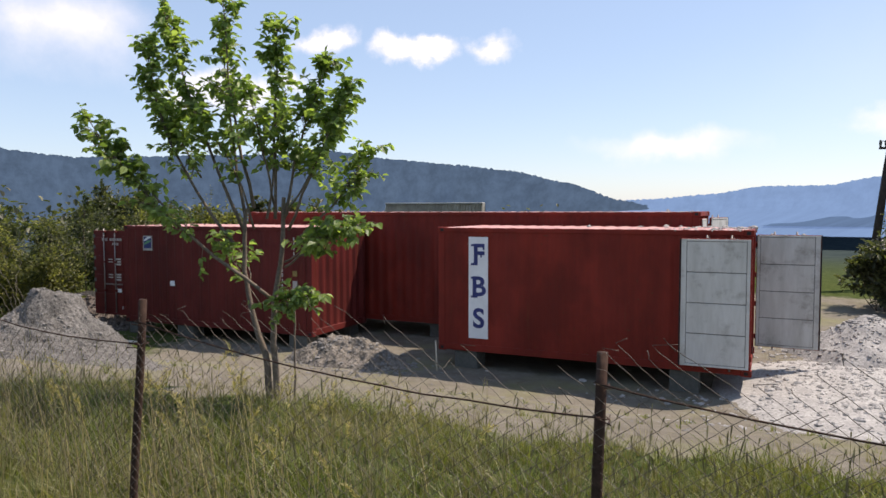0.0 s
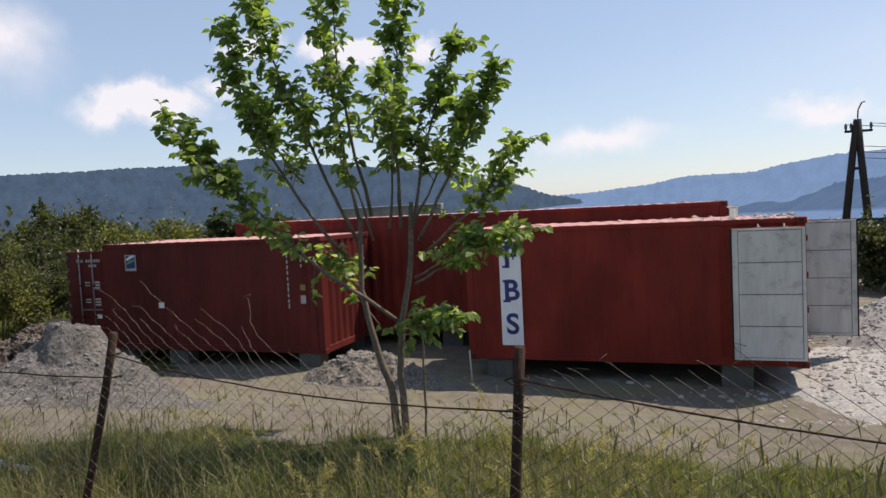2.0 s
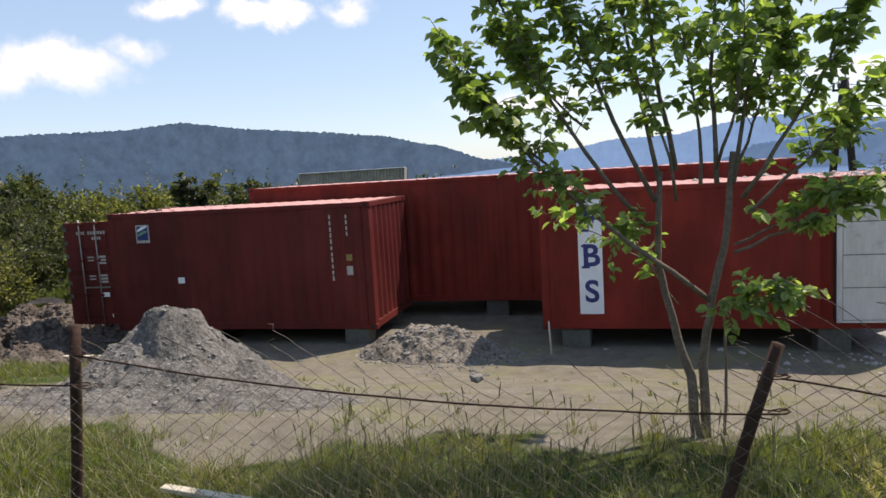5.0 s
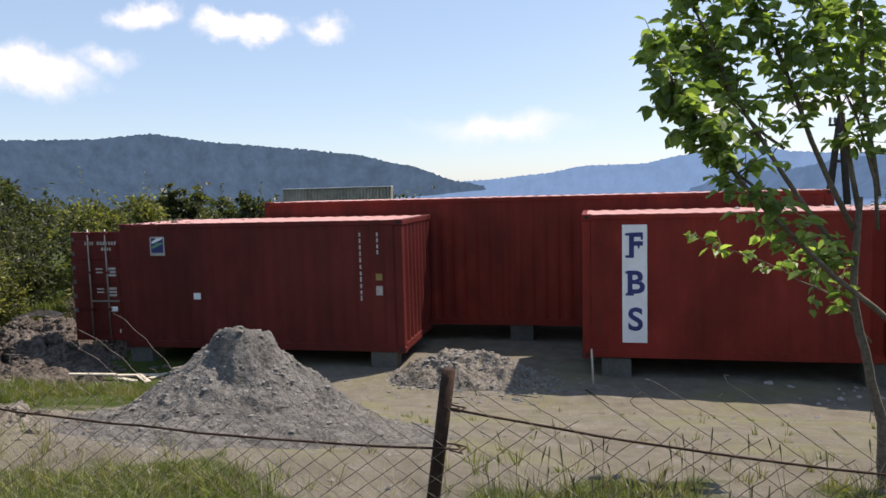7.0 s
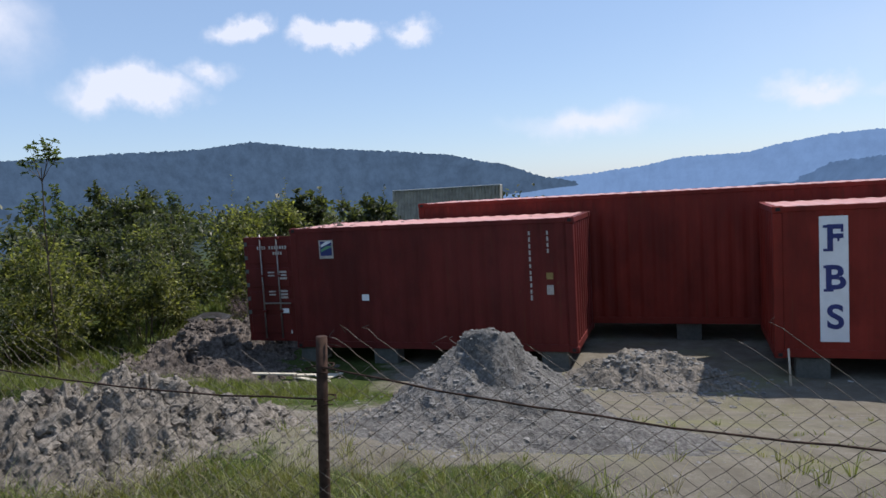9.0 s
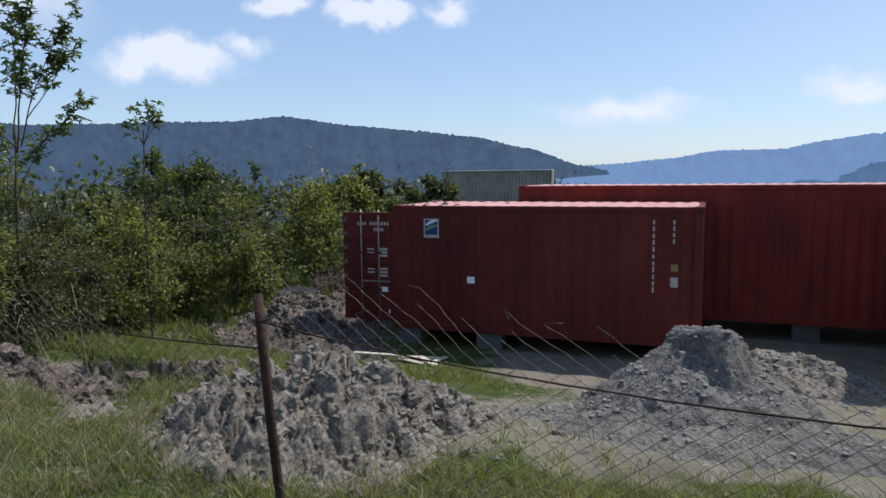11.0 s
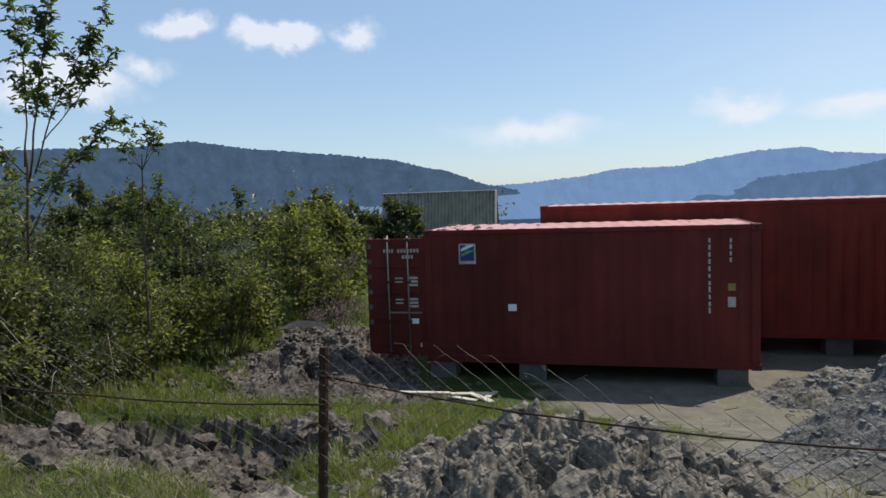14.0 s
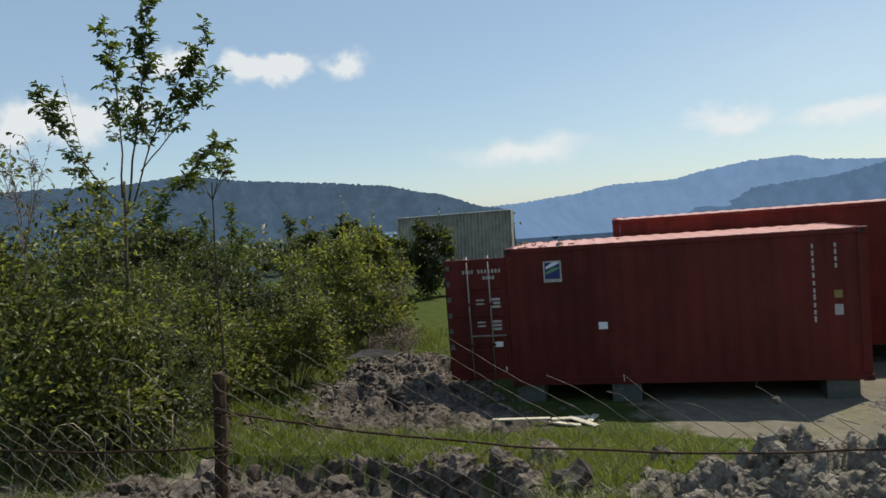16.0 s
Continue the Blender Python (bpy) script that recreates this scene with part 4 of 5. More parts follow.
def young_tree(label, category, limbs, stems, leaf, bark, leaf_l, leaf_w, per_twig, twigs, seed, twig_len=(0.18, 0.42), start=0.3, droop=0.35):
    """stems: trunk lines with radii; limbs: (from, to, radius, twig factor)."""
    rng = random.Random(seed)
    tr = thing("tree", label, category)
    for pts, r0, r1 in stems:
        s = Soup()
        pts = [Vector(p) for p in pts]
        fine = []
        for i in range(len(pts) - 1):
            for k in range(4):
                fine.append(pts[i].lerp(pts[i + 1], k / 4) + Vector((rng.uniform(-1, 1), rng.uniform(-1, 1), 0)) * 0.006)
        fine.append(pts[-1])
        s.tube(fine, [r0 + (r1 - r0) * i / (len(fine) - 1) for i in range(len(fine))], 8)
        part("trunk", s.mesh("trunk", True), bark, tr)
    leaves = Soup()
    for a, b, r, k in limbs:
        pts = bent(a, b, rng, 0.07, 8, 0.0)
        s = Soup()
        s.tube(pts, [r * (1 - 0.8 * i / (len(pts) - 1)) for i in range(len(pts))], 6)
        ln = (Vector(b) - Vector(a)).length
        for t in range(int(twigs * k * ln)):
            f = start + (1 - start) * rng.random() ** 0.8
            p, d = along(pts, f)
            out = Vector((rng.gauss(0, 1), rng.gauss(0, 1), rng.gauss(0.25, 0.6))).normalized()
            td = (d * 0.7 + out).normalized()
            tl = rng.uniform(*twig_len) * (1.15 - 0.5 * f)
            end = p + td * tl
            s.tube([p, p.lerp(end, 0.5) + Vector((0, 0, 0.02)), end], [0.004, 0.003, 0.0015], 3, False)
            for q in range(per_twig):
                g = (q + rng.random()) / per_twig
                lp = p.lerp(end, 0.25 + 0.75 * g)
                side = Vector((rng.gauss(0, 1), rng.gauss(0, 1), rng.gauss(-droop, 0.5))).normalized()
                ld = (side + td * 0.4).normalized()
                nn = Vector((rng.gauss(0, 0.5), rng.gauss(0, 0.5), 1)).normalized()
                z = rng.uniform(0.7, 1.25)
                leaves.add(*leaf_shape(lp, ld, nn, leaf_l * z, leaf_w * z))
        part("branch", s.mesh("branch", True), bark, tr)
    lf = part("crown", leaves.mesh("crown"), leaf, tr, "many separate leaves")
    lf["kind"] = "stuff"
    return tr


TB = height(5.24, -8.15)
fork = (5.36, -8.18, 2.42)
main_limbs = [  # from, to, radius, twig density
    (fork, (3.80, -8.88, 4.12), 0.020, 1.0), ((4.45, -8.6, 3.3), (3.92, -8.7, 3.85), 0.010, 1.5),
    ((4.95, -8.25, 2.95), (3.92, -8.3, 4.95), 0.017, 1.25), ((4.6, -8.3, 3.6), (4.02, -8.2, 4.35), 0.010, 1.5), ((5.02, -8.2, 3.1), (4.15, -8.3, 5.30), 0.018, 1.35),
    ((5.05, -8.2, 3.2), (4.66, -8.05, 5.05), 0.017, 0.75), ((5.15, -8.2, 3.3), (5.00, -8.4, 5.20), 0.018, 0.8),
    ((5.4, -8.2, 3.2), (5.50, -8.25, 5.00), 0.017, 1.25), ((5.5, -8.2, 3.2), (5.90, -8.05, 4.65), 0.016, 1.3), ((5.55, -8.2, 3.1), (6.22, -8.25, 4.35), 0.016, 1.3),
    ((5.6, -8.15, 3.0), (6.38, -8.1, 3.80), 0.014, 1.35), ((5.5, -8.2, 2.75), (6.46, -8.42, 3.16), 0.012, 1.2), ((5.5, -8.2, 2.8), (6.05, -8.25, 3.10), 0.010, 1.3),
    ((5.4, -8.2, 3.3), (5.5, -8.65, 4.3), 0.012, 1.0), ((5.15, -8.2, 3.1), (4.72, -8.5, 4.2), 0.012, 0.6), ((5.3, -8.2, 3.2), (5.2, -7.75, 4.5), 0.013, 0.6),
    ((5.5, -8.2, 3.2), (5.9, -7.85, 4.2), 0.012, 1.4), ((5.3, -8.1, 2.3), (5.82, -8.28, 2.48), 0.007, 2.2), ((5.05, -8.15, 2.6), (4.22, -7.62, 3.02), 0.008, 0.25), ((5.15, -8.15, 2.4), (4.85, -8.3, 2.95), 0.007, 0.8)]
young_tree("young broad-leaved tree with two slim stems in the grass", "tree", main_limbs,
           [([(5.26, -8.12, TB - 0.1), (5.22, -8.15, 1.9), (5.12, -8.2, 2.25), (5.02, -8.2, 2.7), (5.05, -8.2, 3.3)], 0.036, 0.018),
            ([(5.32, -8.10, TB - 0.1), (5.30, -8.13, 2.0), fork, (5.46, -8.18, 2.9), (5.5, -8.2, 3.4)], 0.034, 0.018),
            ([(5.45, -8.0, TB - 0.1), (5.47, -8.02, 1.95), (5.45, -8.0, 2.4)], 0.012, 0.008)],
           M_LEAF, M_BARK, 0.086, 0.062, 7, 28, 4, (0.13, 0.35), 0.30, 0.5)

SB = height(-9.9, -5.4)
sap = [((-9.9, -5.4, 4.0), (-10.85, -5.5, 5.5), 0.012, 0.9), ((-9.9, -5.4, 4.1), (-10.1, -5.2, 6.25), 0.013, 0.9), ((-9.85, -5.4, 3.9), (-9.2, -5.5, 6.4), 0.015, 1.0),
       ((-9.75, -5.4, 4.0), (-8.62, -5.3, 5.95), 0.012, 0.9), ((-9.6, -5.4, 4.4), (-8.35, -5.5, 5.45), 0.010, 0.8), ((-9.85, -5.4, 3.7), (-8.6, -5.2, 4.65), 0.010, 0.8),
       ((-9.9, -5.4, 3.6), (-10.6, -5.3, 4.5), 0.009, 0.8), ((-9.9, -5.4, 3.3), (-10.75, -5.5, 4.0), 0.009, 0.8), ((-9.9, -5.4, 3.2), (-9.15, -5.4, 4.2), 0.009, 0.8)]
young_tree("slim young tree with sparse small leaves among shrubs", "tree", sap,
           [([(-10.0, -5.45, SB - 0.1), (-9.96, -5.4, 2.6), (-9.92, -5.4, 3.4), (-9.85, -5.4, 4.3)], 0.035, 0.016)],
           M_LEAF2, M_TWIG, 0.09, 0.045, 9, 26, 9, (0.15, 0.35), 0.3, 0.1)
qx, qy = -10.92, -1.66
sap2 = [((qx - 0.05, qy, 4.2), (qx + dx, qy + dy, z), 0.010, 0.8) for dx, dy, z in ((0.02, 0.0, 5.2), (-0.42, 0.1, 4.95), (0.46, -0.1, 5.0), (0.25, 0.2, 4.75), (-0.3, -0.2, 4.6))]
sap2 += [((qx - 0.1, qy, 2.6), (qx + dx, qy, z), 0.010, 0.9) for dx, z in ((-0.7, 3.7), (0.65, 3.6), (0.3, 4.0), (-0.3, 3.9))]
young_tree("slim leafy sapling standing among shrubs", "tree", sap2, [([(qx - 0.1, qy, height(qx, qy) - 0.1), (qx - 0.12, qy, 1.8), (qx - 0.1, qy, 3.2), (qx - 0.04, qy, 4.5)], 0.03, 0.010)],
           M_LEAF2, M_TWIG, 0.10, 0.05, 7, 18, 10, (0.12, 0.28), 0.35, 0.1)
wx, wy = -12.2, 3.65
young_tree("thin shoot rising over the shrubs", "tree", [((wx, wy, 3.0), (wx, wy, 3.95), 0.010, 1.3), ((wx, wy, 3.2), (wx + 0.2, wy, 3.8), 0.008, 1.2)],
           [([(wx, wy, height(wx, wy) - 0.1), (wx - 0.03, wy, 2.0), (wx, wy, 3.5)], 0.02, 0.008)], M_LEAF2, M_TWIG, 0.10, 0.05, 7, 16, 11, (0.1, 0.2), 0.3, 0.1)
bx, by = -16.1, 18.2
sap3 = [((bx, by, 1.6), (bx + dx, by, z), 0.03, 1.2) for dx, z in ((-0.9, 3.4), (-0.3, 3.9), (0.4, 3.6), (0.8, 3.0), (-0.2, 2.6), (0.5, 2.4))]
young_tree("small dark bushy tree beyond the container", "tree", sap3, [([(bx, by, height(bx, by) - 0.1), (bx, by, 2.2)], 0.06, 0.03)], M_BUSHD, M_TWIG, 0.24, 0.16, 9, 12, 12, (0.3, 0.6), 0.1, 0.2)


def shrub(x, y, rx, ry, tall, n, size, material, seed, label, group="shrubs by the yard"):
    """A many-stemmed shrub: stems fanning out, leaves in ragged clumps with gaps."""
    rng = random.Random(seed)
    g = height(x, y)
    ob = thing("shrub", label, "shrub", None, group)
    s, lv = Soup(), Soup()
    clumps = []
    for i in range(int(20 + 4 * rx * ry)):
        a, r = rng.uniform(0, 2 * math.pi), rng.random() ** 0.5
        h = tall * (1 - 0.55 * r * r) * rng.uniform(0.25, 1.06) * (1 + 0.35 * noise.noise(Vector((a * 2, seed, r))))
        c = Vector((x + rx * r * math.cos(a), y + ry * r * math.sin(a), g + h))
        clumps.append((c, rng.uniform(0.20, 0.50) * (0.6 + 0.16 * tall)))
        if i % 2 == 0:
            foot = Vector((x + 0.35 * (c.x - x), y + 0.35 * (c.y - y), g - 0.05))
            s.tube(bent(foot, c + Vector((0, 0, 0.15)), rng, 0.1, 4), [0.018, 0.014, 0.010, 0.007, 0.003], 4, False)
    per = n // len(clumps)
    for c, r in clumps:
        for k in range(per):
            v = Vector((rng.gauss(0, 1), rng.gauss(0, 1), rng.gauss(0, 0.75))) * r * 0.47
            d = (v.normalized() + Vector((rng.gauss(0, 0.5), rng.gauss(0, 0.5), rng.gauss(0.1, 0.5)))).normalized()
            z = size * rng.uniform(0.8, 1.6)
            p = c + v
            if p.z < g + 0.05:
                continue
            lv.add(*leaf_shape(p, d, Vector((rng.gauss(0, 0.6), rng.gauss(0, 0.6), 1)).normalized(), z, z * 0.6))
        # a shoot standing out of the clump
        if rng.random() < 0.85:
            e = c + Vector((rng.gauss(0, 0.15), rng.gauss(0, 0.15), r * rng.uniform(1.3, 3.0)))
            s.tube([c, e], [0.005, 0.002], 3, False)
            for k in range(16):
                q = c.lerp(e, k / 15)
                d = Vector((rng.gauss(0, 1), rng.gauss(0, 1), 0.5)).normalized()
                lv.add(*leaf_shape(q, d, Vector((0, 0, 1)), size, size * 0.5))
    part("branchwork", s.mesh("branchwork"), M_TWIG, ob)["kind"] = "stuff"
    part("foliage", lv.mesh("foliage"), material, ob)["kind"] = "stuff"
    return ob


SHRUBS = [  # x, y, half widths, height, leaves, leaf size, material
    (-9.6, -6.95, 0.75, 0.65, 3.4, 8000, 0.055, M_BUSH), (-10.7, -6.5, 0.8, 0.7, 3.4, 7500, 0.055, M_BUSH), (-9.9, -5.8, 0.9, 0.8, 1.9, 7000, 0.052, M_BUSHD), (-10.7, -4.5, 1.0, 0.9, 2.6, 7000, 0.058, M_BUSHD),
    (-12.2, -5.8, 1.3, 1.0, 2.7, 8000, 0.065, M_BUSH), (-11.5, -4.2, 1.2, 1.1, 2.9, 8500, 0.062, M_BUSH), (-13.5, -4.4, 1.5, 1.3, 3.0, 8000, 0.07, M_BUSH),
    (-12.1, -1.8, 1.4, 1.3, 3.0, 8000, 0.075, M_BUSH), (-15.0, -3.5, 1.9, 1.6, 3.1, 8000, 0.09, M_BUSH), (-13.4, -0.3, 1.8, 1.4, 2.9, 7500, 0.09, M_BUSH), (-11.3, 1.2, 1.1, 1.2, 2.8, 6500, 0.08, M_BUSH),
    (-12.7, 3.6, 1.5, 1.4, 2.9, 6500, 0.10, M_BUSHD), (-16.2, 2.0, 2.2, 1.8, 2.8, 6500, 0.12, M_BUSH), (-11.2, 5.6, 1.1, 1.3, 3.1, 5500, 0.10, M_BUSH), (-12.6, 9.0, 1.8, 1.6, 3.3, 5500, 0.13, M_BUSH),
    (-18.0, 8.0, 2.6, 2.0, 3.3, 5500, 0.15, M_BUSHD), (-15.0, 13.0, 2.4, 2.0, 3.3, 5500, 0.16, M_BUSH), (-21.5, -1.5, 2.6, 2.0, 3.3, 5000, 0.14, M_BUSH), (-23.5, 14.0, 3.4, 2.4, 3.9, 5000, 0.20, M_BUSHD),
    (-13.2, 18.5, 2.2, 1.6, 3.2, 4500, 0.19, M_BUSHD), (-28.0, 4.0, 3.6, 2.4, 3.3, 5000, 0.20, M_BUSH), (-19.0, 24.0, 3.6, 2.2, 3.6, 5000, 0.24, M_BUSHD), (-31.0, 22.0, 4.5, 2.6, 4.6, 5000, 0.28, M_BUSHD)]
for i, (x, y, rx, ry, tall, n, size, m) in enumerate(SHRUBS):
    shrub(x, y, rx, ry, tall, n, size, m, 40 + i, "dense dark green shrub, ragged outline" if m is M_BUSHD else "dense yellow-green shrub, ragged outline")
for i, (x, y, rx, tall) in enumerate(((13.4, 13.5, 1.3, 2.5), (15.5, 15.0, 1.6, 3.0), (18.0, 20.0, 2.2, 3.6), (20.5, 16.0, 2.2, 3.0), (23.0, 24.0, 3.0, 3.8))):
    shrub(x, y, rx, rx, tall, 3000, 0.17, M_BUSHD, 70 + i, "dark bushy shrub beyond the yard", "shrubs beyond the yard")


shrub(-10.4, 6.2, 0.8, 0.8, 1.9, 3600, 0.04, M_DRY, 90, "dead grey-brown brush without leaves")
shrub(-9.6, 3.6, 0.5, 0.6, 1.0, 1800, 0.04, M_DRY, 91, "low dead grey-brown brush")
young_tree("tall bare dry stalks standing among shrubs", "dead shrub", [((-9.95, -6.9, 3.5), (-9.75 + 0.13 * k, -6.9 + 0.1 * (k % 2), 4.45 + 0.1 * (k % 3)), 0.006, 1.0) for k in range(-4, 2)],
           [([(-10.0, -6.9, height(-10.0, -6.9) - 0.1), (-9.98, -6.9, 2.8), (-9.95, -6.9, 3.6)], 0.014, 0.008)], M_DRY, M_DRY, 0.035, 0.012, 2, 16, 17, (0.10, 0.28), 0.3, 0.0)


def dead_canes(x, y, count, seed):
    """Pale dry canes hanging out of a shrub."""
    rng = random.Random(seed)
    g = height(x, y)
    ob = thing("dead_canes", "pale dry canes hanging out of the shrub", "canes", None, "dead canes in the shrubs")
    for i in range(count):
        a = Vector((x + rng.uniform(-0.6, 0.6), y + rng.uniform(-0.2, 0.3), g - 0.05))
        top = a + Vector((rng.uniform(-0.3, 0.5), rng.uniform(-0.5, -0.1), rng.uniform(0.7, 1.5)))
        end = top + Vector((rng.uniform(-0.2, 0.8), rng.uniform(-0.3, 0.1), rng.uniform(-0.5, 0.1)))
        s = Soup()
        s.tube([a, a.lerp(top, 0.6) + Vector((0, 0, 0.15)), top, top.lerp(end, 0.5) + Vector((0, 0, 0.08)), end], [0.007, 0.006, 0.005, 0.004, 0.002], 4, False)
        part("cane", s.mesh("cane", True), M_PALECANE, ob)


dead_canes(-9.3, -7.2, 7, 5)
dead_canes(-9.9, -6.2, 6, 6)
dead_canes(-8.9, -5.6, 6, 7)


def wire_bundle():
    """A springy bundle of rods left on the soil heap."""
    ob = thing("wire_bundle", "loose bundle of grey steel rods on dark soil", "wire")
    level = max(drop(-9.9 + 0.1 * i, 1.3) for i in range(12)) + 0.01
    for k in range(7):
        s, pts = Soup(), []
        for i in range(13):
            f = i / 12
            x, y = -9.95 + 1.15 * f + 0.03 * k, 1.15 + 0.05 * k + 0.25 * math.sin(2.6 * f + 0.2 * k)
            pts.append((x, y, level + 0.015 * k + 0.02 * math.sin(math.pi * f)))
        s.tube(pts, 0.011, 5)
        part("rod", s.mesh("rod", True), M_STEEL, ob)


wire_bundle()

def far_woods():
    rng = random.Random(21)
    lv = Soup()
    for i in range(120):
        a = radians(rng.uniform(-70, -14))
        d = rng.uniform(55, 130)
        x, y = d * math.sin(a), d * math.cos(a)
        g, t = height(x, y), rng.uniform(2.5, 5.5)
        for k in range(110):
            v = Vector((rng.gauss(0, 0.42), rng.gauss(0, 0.42), rng.gauss(0.5, 0.22))) * t
            dd = Vector((rng.gauss(0, 1), rng.gauss(0, 1), rng.gauss(0, 1))).normalized()
            if v.z > 0:
                lv.add(*leaf_shape(Vector((x, y, g)) + v, dd, Vector((0, 0, 1)), 0.75, 0.55))
    ob = part("far_woods", lv.mesh("far_woods"), M_BUSHD)
    tagged(ob, "scattered dark trees far across the plain", "woods", kind="stuff")


far_woods()
# ---------------------------------------------------------------- barn, pole, wires
def barn():
    b = thing("barn", "old barn with a weathered grey corrugated roof", "barn")
    x0, x1, yr, zr, ze, ye = -21.0, -11.55, 41.1, 3.85, -0.6, 40.3
    n = 34
    prof = []
    for i in range(n * 2 + 1):
        prof.append((x0 + (x1 - x0) * i / (n * 2), 0.24 * (i % 2)))
    for side in (-1, 1):
        ys = yr + side * (yr - ye)
        v = [(x, yr + side * d, zr) for x, d in prof] + [(x, ys + side * d, ze) for x, d in prof] + [(x, yr + side * (d - 0.03), zr) for x, d in prof] + [(x, ys + side * (d - 0.03), ze) for x, d in prof]
        m = len(prof)
        f = [(i, i + 1, m + i + 1, m + i) for i in range(m - 1)] + [(2 * m + i, 2 * m + i + 1, 3 * m + i + 1, 3 * m + i) for i in range(m - 1)] + [(m + i, m + i + 1, 3 * m + i + 1, 3 * m + i) for i in range(m - 1)]
        part("roof", mesh_from("roof", v, f), M_ASBESTOS, b)
    part("ridge_cap", box(x0 + 0.1, yr - 0.30, zr - 0.02, x1 - 0.1, yr + 0.30, zr + 0.08, 0.02), M_CAP, b)
    g = height(-16, 40) - 0.3
    for y in (ye + 0.2, 2 * yr - ye - 0.3):
        part("wall", box(x0 + 0.4, y, g, x1 - 0.4, y + 0.1, ze + 0.4, 0), M_BARNWALL, b)
    for x in (x0 + 0.3, x1 - 0.4):
        ya, yb = ye + 0.25, 2 * yr - ye - 0.25
        v = [(x, ya, g), (x, yb, g), (x, yb, ze + 0.2), (x, yr, zr - 0.2), (x, ya, ze + 0.2)]
        v += [(x + 0.1, p, q) for _, p, q in v]
        part("gable", mesh_from("gable", v, [(0, 1, 2, 3, 4), (9, 8, 7, 6, 5), (0, 5, 6, 1), (1, 6, 7, 2), (2, 7, 8, 3), (3, 8, 9, 4), (4, 9, 5, 0)]), M_BARNWALL, b)


barn()


def pole():
    p = thing("utility_pole", "dark A-shaped utility pole with crossarm and insulators", "utility pole")
    g = height(14.5, 21) - 0.3
    for dx in (-0.75, 0.55):
        s = Soup()
        s.tube([(14.45 + dx, 21, g), (14.42 + dx * 0.22, 21, 5.0), (14.45 + dx * 0.06, 21, 6.35)], [0.17, 0.14, 0.11], 10)
        part("leg", s.mesh("leg", True), M_POLE, p)
    part("crossarm", box(13.95, 20.93, 5.80, 15.0, 21.07, 5.90, 0.01), M_POLE, p)
    part("brace", box(14.05, 20.95, 4.2, 14.75, 21.05, 4.32, 0.01), M_POLE, p)
    s = Soup()
    s.tube([(14.45, 21, 6.3), (14.47, 21, 6.75), (14.62, 21, 7.05), (14.74, 21, 7.08)], 0.028, 6)
    part("hook", s.mesh("hook"), M_POLE, p)
    for x, z in ((14.0, 5.9), (14.95, 5.9), (14.2, 5.9)):
        s = Soup()
        s.tube([(x, 21, z), (x, 21, z + 0.12), (x, 21, z + 0.24), (x, 21, z + 0.30)], [0.03, 0.06, 0.055, 0.02], 8)
        part("insulator", s.mesh("insulator", True), M_CONC, p)
    for k, (x, z) in enumerate(((14.0, 6.15), (14.95, 6.15), (14.6, 5.2), (14.6, 4.95), (14.6, 4.7))):
        s, pts = Soup(), []
        for i in range(13):
            f = i / 12
            pts.append((x + 48 * f, 21 + 16 * f, z - 1.1 * 4 * f * (1 - f) - 0.3 * f))
        s.tube(pts, 0.014, 4)
        part("power_line", s.mesh("power_line"), M_POLE, p)


pole()


# ---------------------------------------------------------------- grass
MOUNDS = [(-2.64, -8.45, 1.5, 1.45), (-4.5, -8.95, 0.5, 0.4), (0.2, -6.9, 2.1, 1.6), (-7.7, -6.55, 1.5, 1.25), (-5.95, -7.4, 1.35, 1.15), (-6.9, -7.7, 1.7, 0.75), (-8.55, 0.8, 1.6, 2.3), (-7.5, -1.3, 1.9, 0.85)]


def off_mounds(x, y):
    return any(math.hypot((x - a) / p, (y - b) / q) < 0.9 for a, b, p, q in MOUNDS)


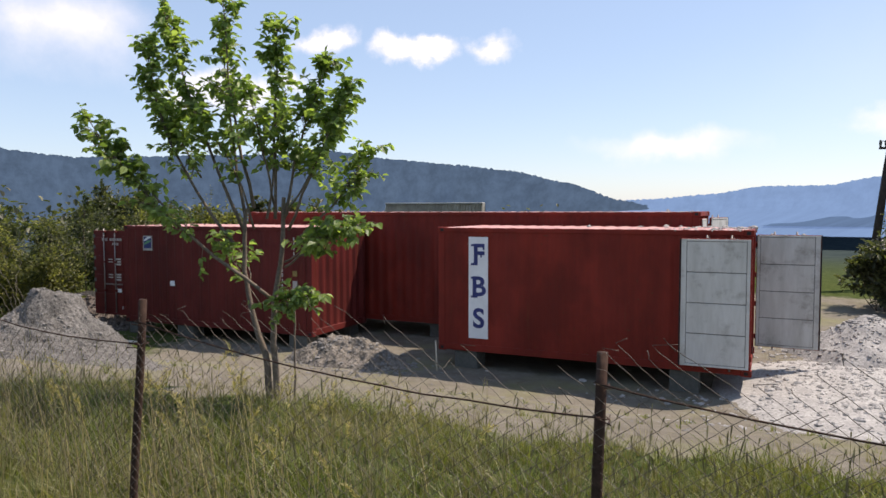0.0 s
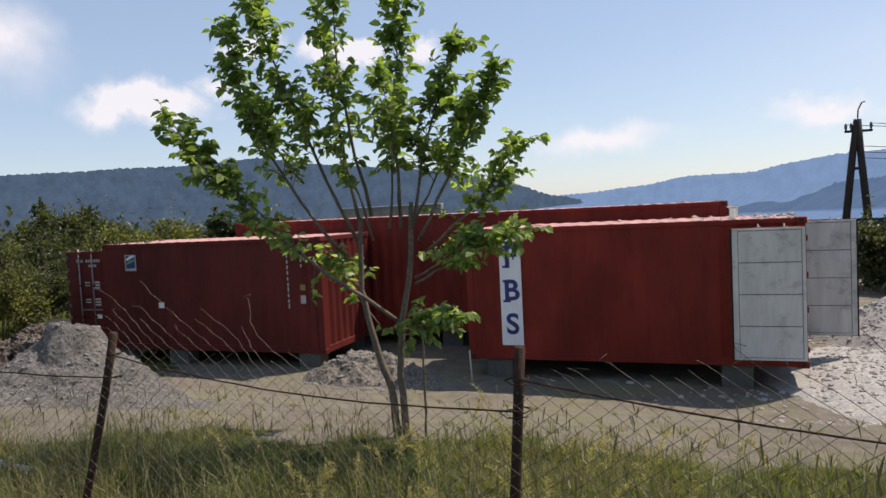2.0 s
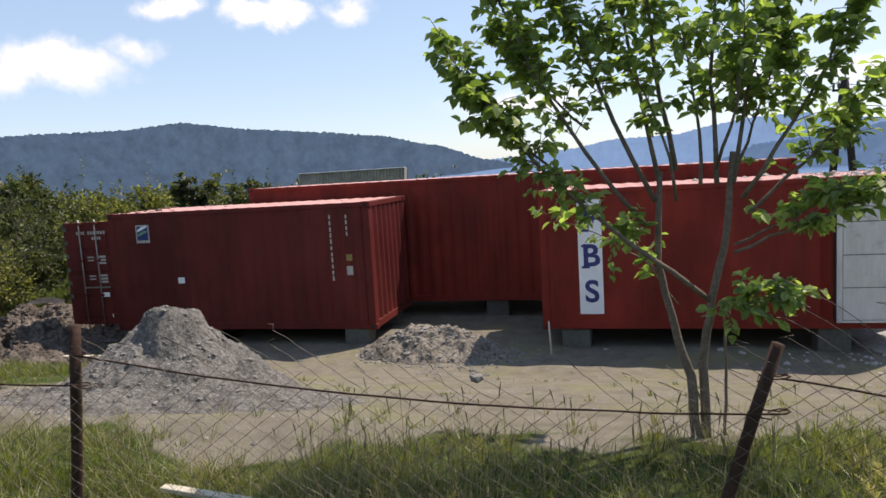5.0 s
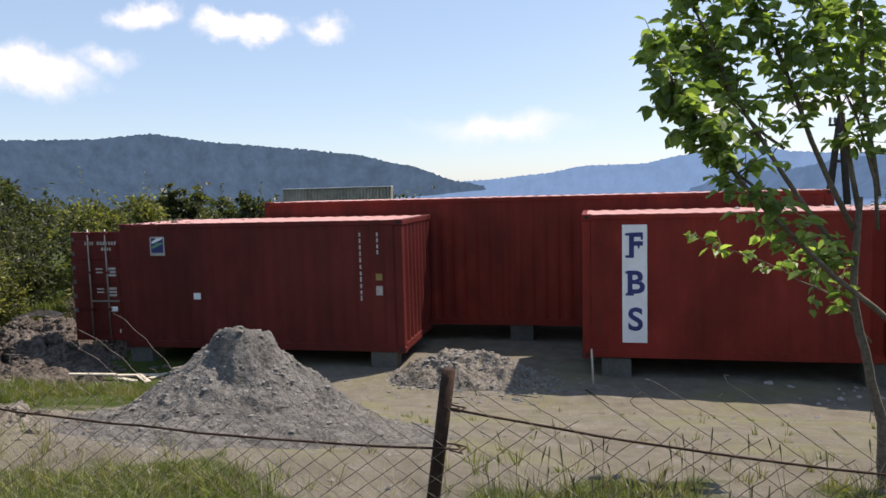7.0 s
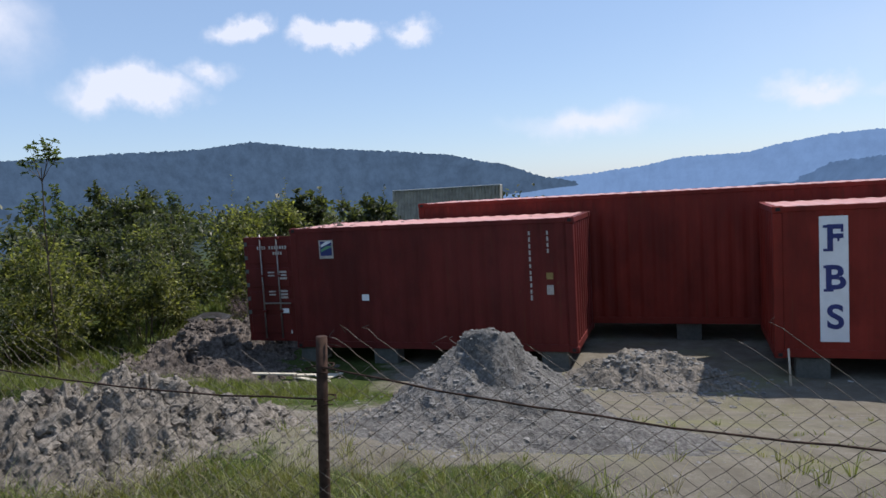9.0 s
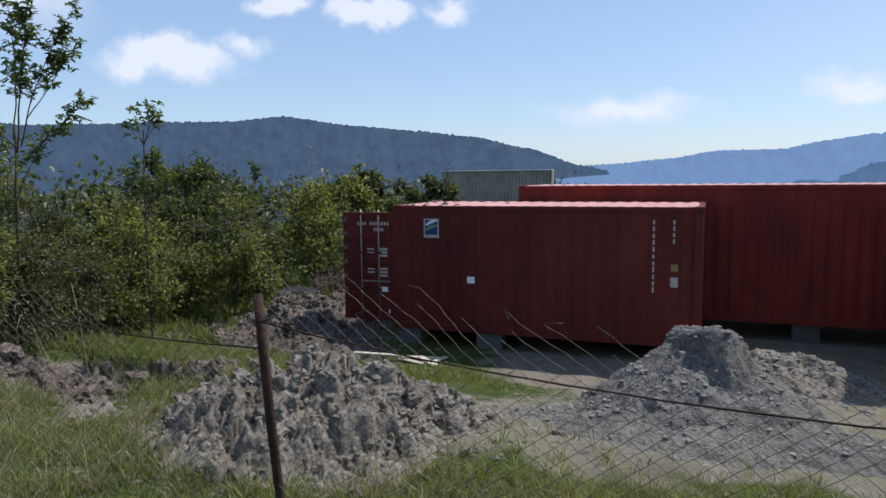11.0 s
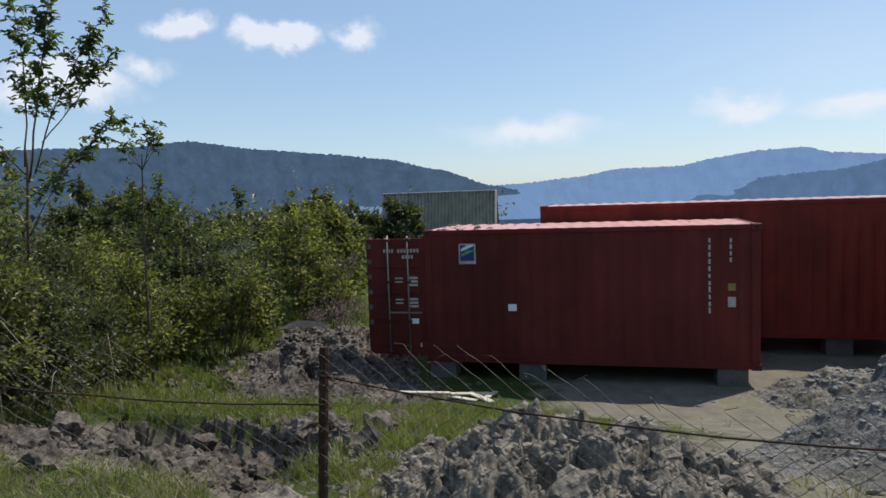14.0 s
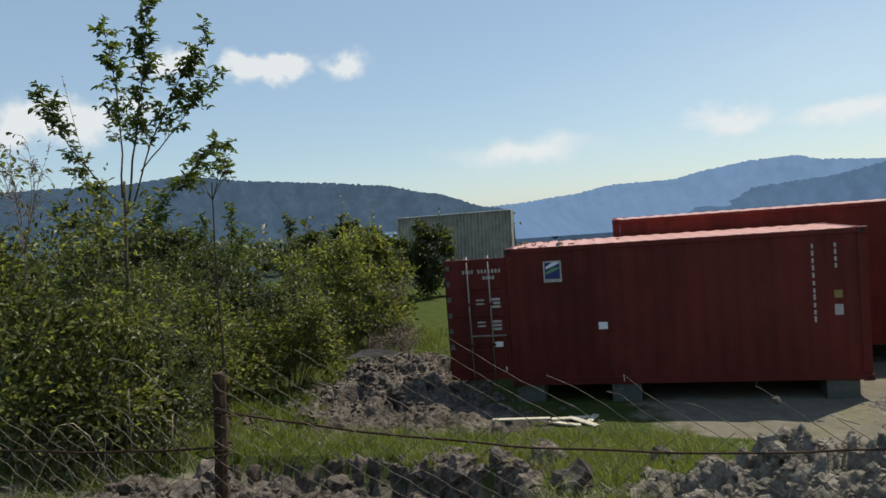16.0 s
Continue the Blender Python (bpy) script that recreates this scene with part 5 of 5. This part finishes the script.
def blades(label, count, place, tall, width, material, seed, lean=0.35):
    """Single grass blades, each bent and tapering, in one mesh."""
    rng = np.random.RandomState(seed)
    xs, ys, ks, outs = [], [], [], []
    while len(xs) < count:
        x, y = place(rng)
        if off_mounds(x, y):
            continue
        d = 0.5 + 0.5 * noise.noise(Vector((x * 1.1, y * 1.1, seed)))
        if rng.rand() > 0.25 + 0.9 * d or (bare(x, y) > 0.35 and rng.rand() > 0.10):
            continue
        # a tuft: blades leaning out from one root
        spread, tuft = rng.uniform(0.015, 0.07), rng.uniform(0.6, 1.25)
        for _ in range(min(rng.randint(5, 22), count - len(xs))):
            a, r = rng.uniform(0, 2 * np.pi), spread * rng.rand() ** 0.5
            xs.append(x + r * np.cos(a)), ys.append(y + r * np.sin(a)), ks.append((0.55 + 0.8 * d) * tuft), outs.append(a + rng.normal(0, 0.6))
    z = np.array([height(x, y) - 0.02 for x, y in zip(xs, ys)])
    x, y, k = np.array(xs), np.array(ys), np.array(ks)
    h = (tall[0] + (tall[1] - tall[0]) * rng.rand(count) ** 1.5) * k
    a = rng.rand(count) * 2 * np.pi
    b = np.array(outs)
    w = width * (0.6 + 0.8 * rng.rand(count))
    bend = h * lean * (0.3 + 1.5 * rng.rand(count))
    ca, sa, cb, sb = np.cos(a), np.sin(a), np.cos(b), np.sin(b)
    v = np.zeros((count, 5, 3))
    for i, (f, q) in enumerate(((0.0, 1.0), (0.0, -1.0), (0.55, 0.75), (0.55, -0.75), (1.0, 0.0))):
        v[:, i, 0] = x + ca * w * q / 2 + cb * bend * f * f
        v[:, i, 1] = y + sa * w * q / 2 + sb * bend * f * f
        v[:, i, 2] = z + h * f * (1 - 0.22 * f)
    faces = []
    for i in range(count):
        o = 5 * i
        faces.append((o, o + 1, o + 3, o + 2))
        faces.append((o + 2, o + 3, o + 4))
    ob = part("grass", mesh_from("grass", v.reshape(-1, 3).tolist(), faces), material)
    return tagged(ob, label, "grass", kind="stuff")


blades("meadow grass along the fence", 85000, lambda r: (r.uniform(-11, 13.5), -8.0 - 3.1 * r.rand() ** 0.9), (0.08, 0.27), 0.0075, M_GRASS, 61, 0.6)
blades("tall green grass close to the fence", 20000, lambda r: (r.uniform(-1.0, 13.5), r.uniform(-11.0, -9.3)), (0.18, 0.42), 0.0065, M_GRASS, 62, 0.6)
blades("dry grass stalks along the fence", 22000, lambda r: (r.uniform(-11, 13.5), r.uniform(-11.0, -8.3)), (0.16, 0.46), 0.0045, M_STRAW, 63, 0.55)
blades("short green grass by the soil heaps", 42000, lambda r: (r.uniform(-12.5, -3.2), r.uniform(-7.8, -2.0)), (0.08, 0.32), 0.009, M_GRASS, 64)
blades("rough grass among the shrubs", 22000, lambda r: (r.uniform(-15, -8.5), r.uniform(-6, 9)), (0.15, 0.5), 0.016, M_GRASS, 65)
blades("sparse tufts in the trodden yard", 5000, lambda r: (r.uniform(-5, 13), r.uniform(-8.0, -3.0)), (0.05, 0.16), 0.008, M_GRASS, 66)
blades("dry sparse grass at the edge of the yard", 1500, lambda r: (r.uniform(-1, 13), r.uniform(-8.6, -6.6)), (0.08, 0.30), 0.006, M_STRAW, 67)


def seed_stalks(count, place, tall, seed):
    """Dry stalks of tall grass with feathery heads."""
    rng = random.Random(seed)
    s = Soup()
    for i in range(count):
        x, y = place(rng)
        if off_mounds(x, y):
            continue
        z, h = height(x, y) - 0.03, rng.uniform(*tall)
        a, lean = rng.uniform(0, 6.28), rng.uniform(0.05, 0.28) * h
        tip = Vector((x + lean * math.cos(a), y + lean * math.sin(a), z + h))
        mid = Vector((x, y, z)).lerp(tip, 0.55) + Vector((0, 0, 0.05 * h))
        s.tube([(x, y, z), mid, tip], [0.0022, 0.0018, 0.0012], 3, False)
        d = (tip - mid).normalized()
        ln = rng.uniform(0.05, 0.12)
        s.tube([tip - d * 0.01, tip + d * ln * 0.35, tip + d * ln * 0.7 + Vector((0, 0, -0.008)), tip + d * ln + Vector((0, 0, -0.02))], [0.0015, 0.0045, 0.0035, 0.001], 4, False)
    ob = part("seed_stalks", s.mesh("seed_stalks"), M_STRAW)
    tagged(ob, "tall dry grass stalks with feathery heads", "grass", kind="stuff")


seed_stalks(900, lambda r: (r.uniform(3.0, 13), r.uniform(-10.9, -9.0)), (0.30, 0.62), 81)
seed_stalks(60, lambda r: (r.uniform(6.0, 8.2), r.uniform(-11.6, -10.8)), (0.65, 0.95), 82)


def plume_grass(count, place, tall, seed):
    """Tall meadow grass with thick golden seed plumes."""
    rng = random.Random(seed)
    s = Soup()
    for i in range(count):
        x, y = place(rng)
        z, h = height(x, y) - 0.03, rng.uniform(*tall)
        a, lean = rng.uniform(0, 6.28), rng.uniform(0.08, 0.3) * h
        tip = Vector((x + lean * math.cos(a), y + lean * math.sin(a), z + h))
        mid = Vector((x, y, z)).lerp(tip, 0.55) + Vector((0, 0, 0.06 * h))
        s.tube([(x, y, z), mid, tip], [0.0026, 0.0020, 0.0014], 3, False)
        d, ln = (tip - mid).normalized(), rng.uniform(0.14, 0.24)
        for k in range(44):
            f = k / 43
            q = tip + d * (ln * f) + Vector((math.cos(a), math.sin(a), -1.0)) * (0.05 * f * f)
            w = 0.022 * math.sin(math.pi * min(1, 0.12 + 0.9 * f))
            out = (d + Vector((rng.gauss(0, 0.7), rng.gauss(0, 0.7), rng.gauss(0, 0.5)))).normalized()
            s.add(*leaf_shape(q, out, Vector((rng.gauss(0, 1), rng.gauss(0, 1), 1)).normalized(), 0.012 + w, 0.005))
    ob = part("plume_grass", s.mesh("plume_grass"), M_PLUME)
    tagged(ob, "tall golden meadow grass with thick seed plumes", "grass", kind="stuff")


plume_grass(46, lambda r: (r.uniform(5.6, 8.2), r.uniform(-11.2, -10.2)), (0.50, 0.85), 83)
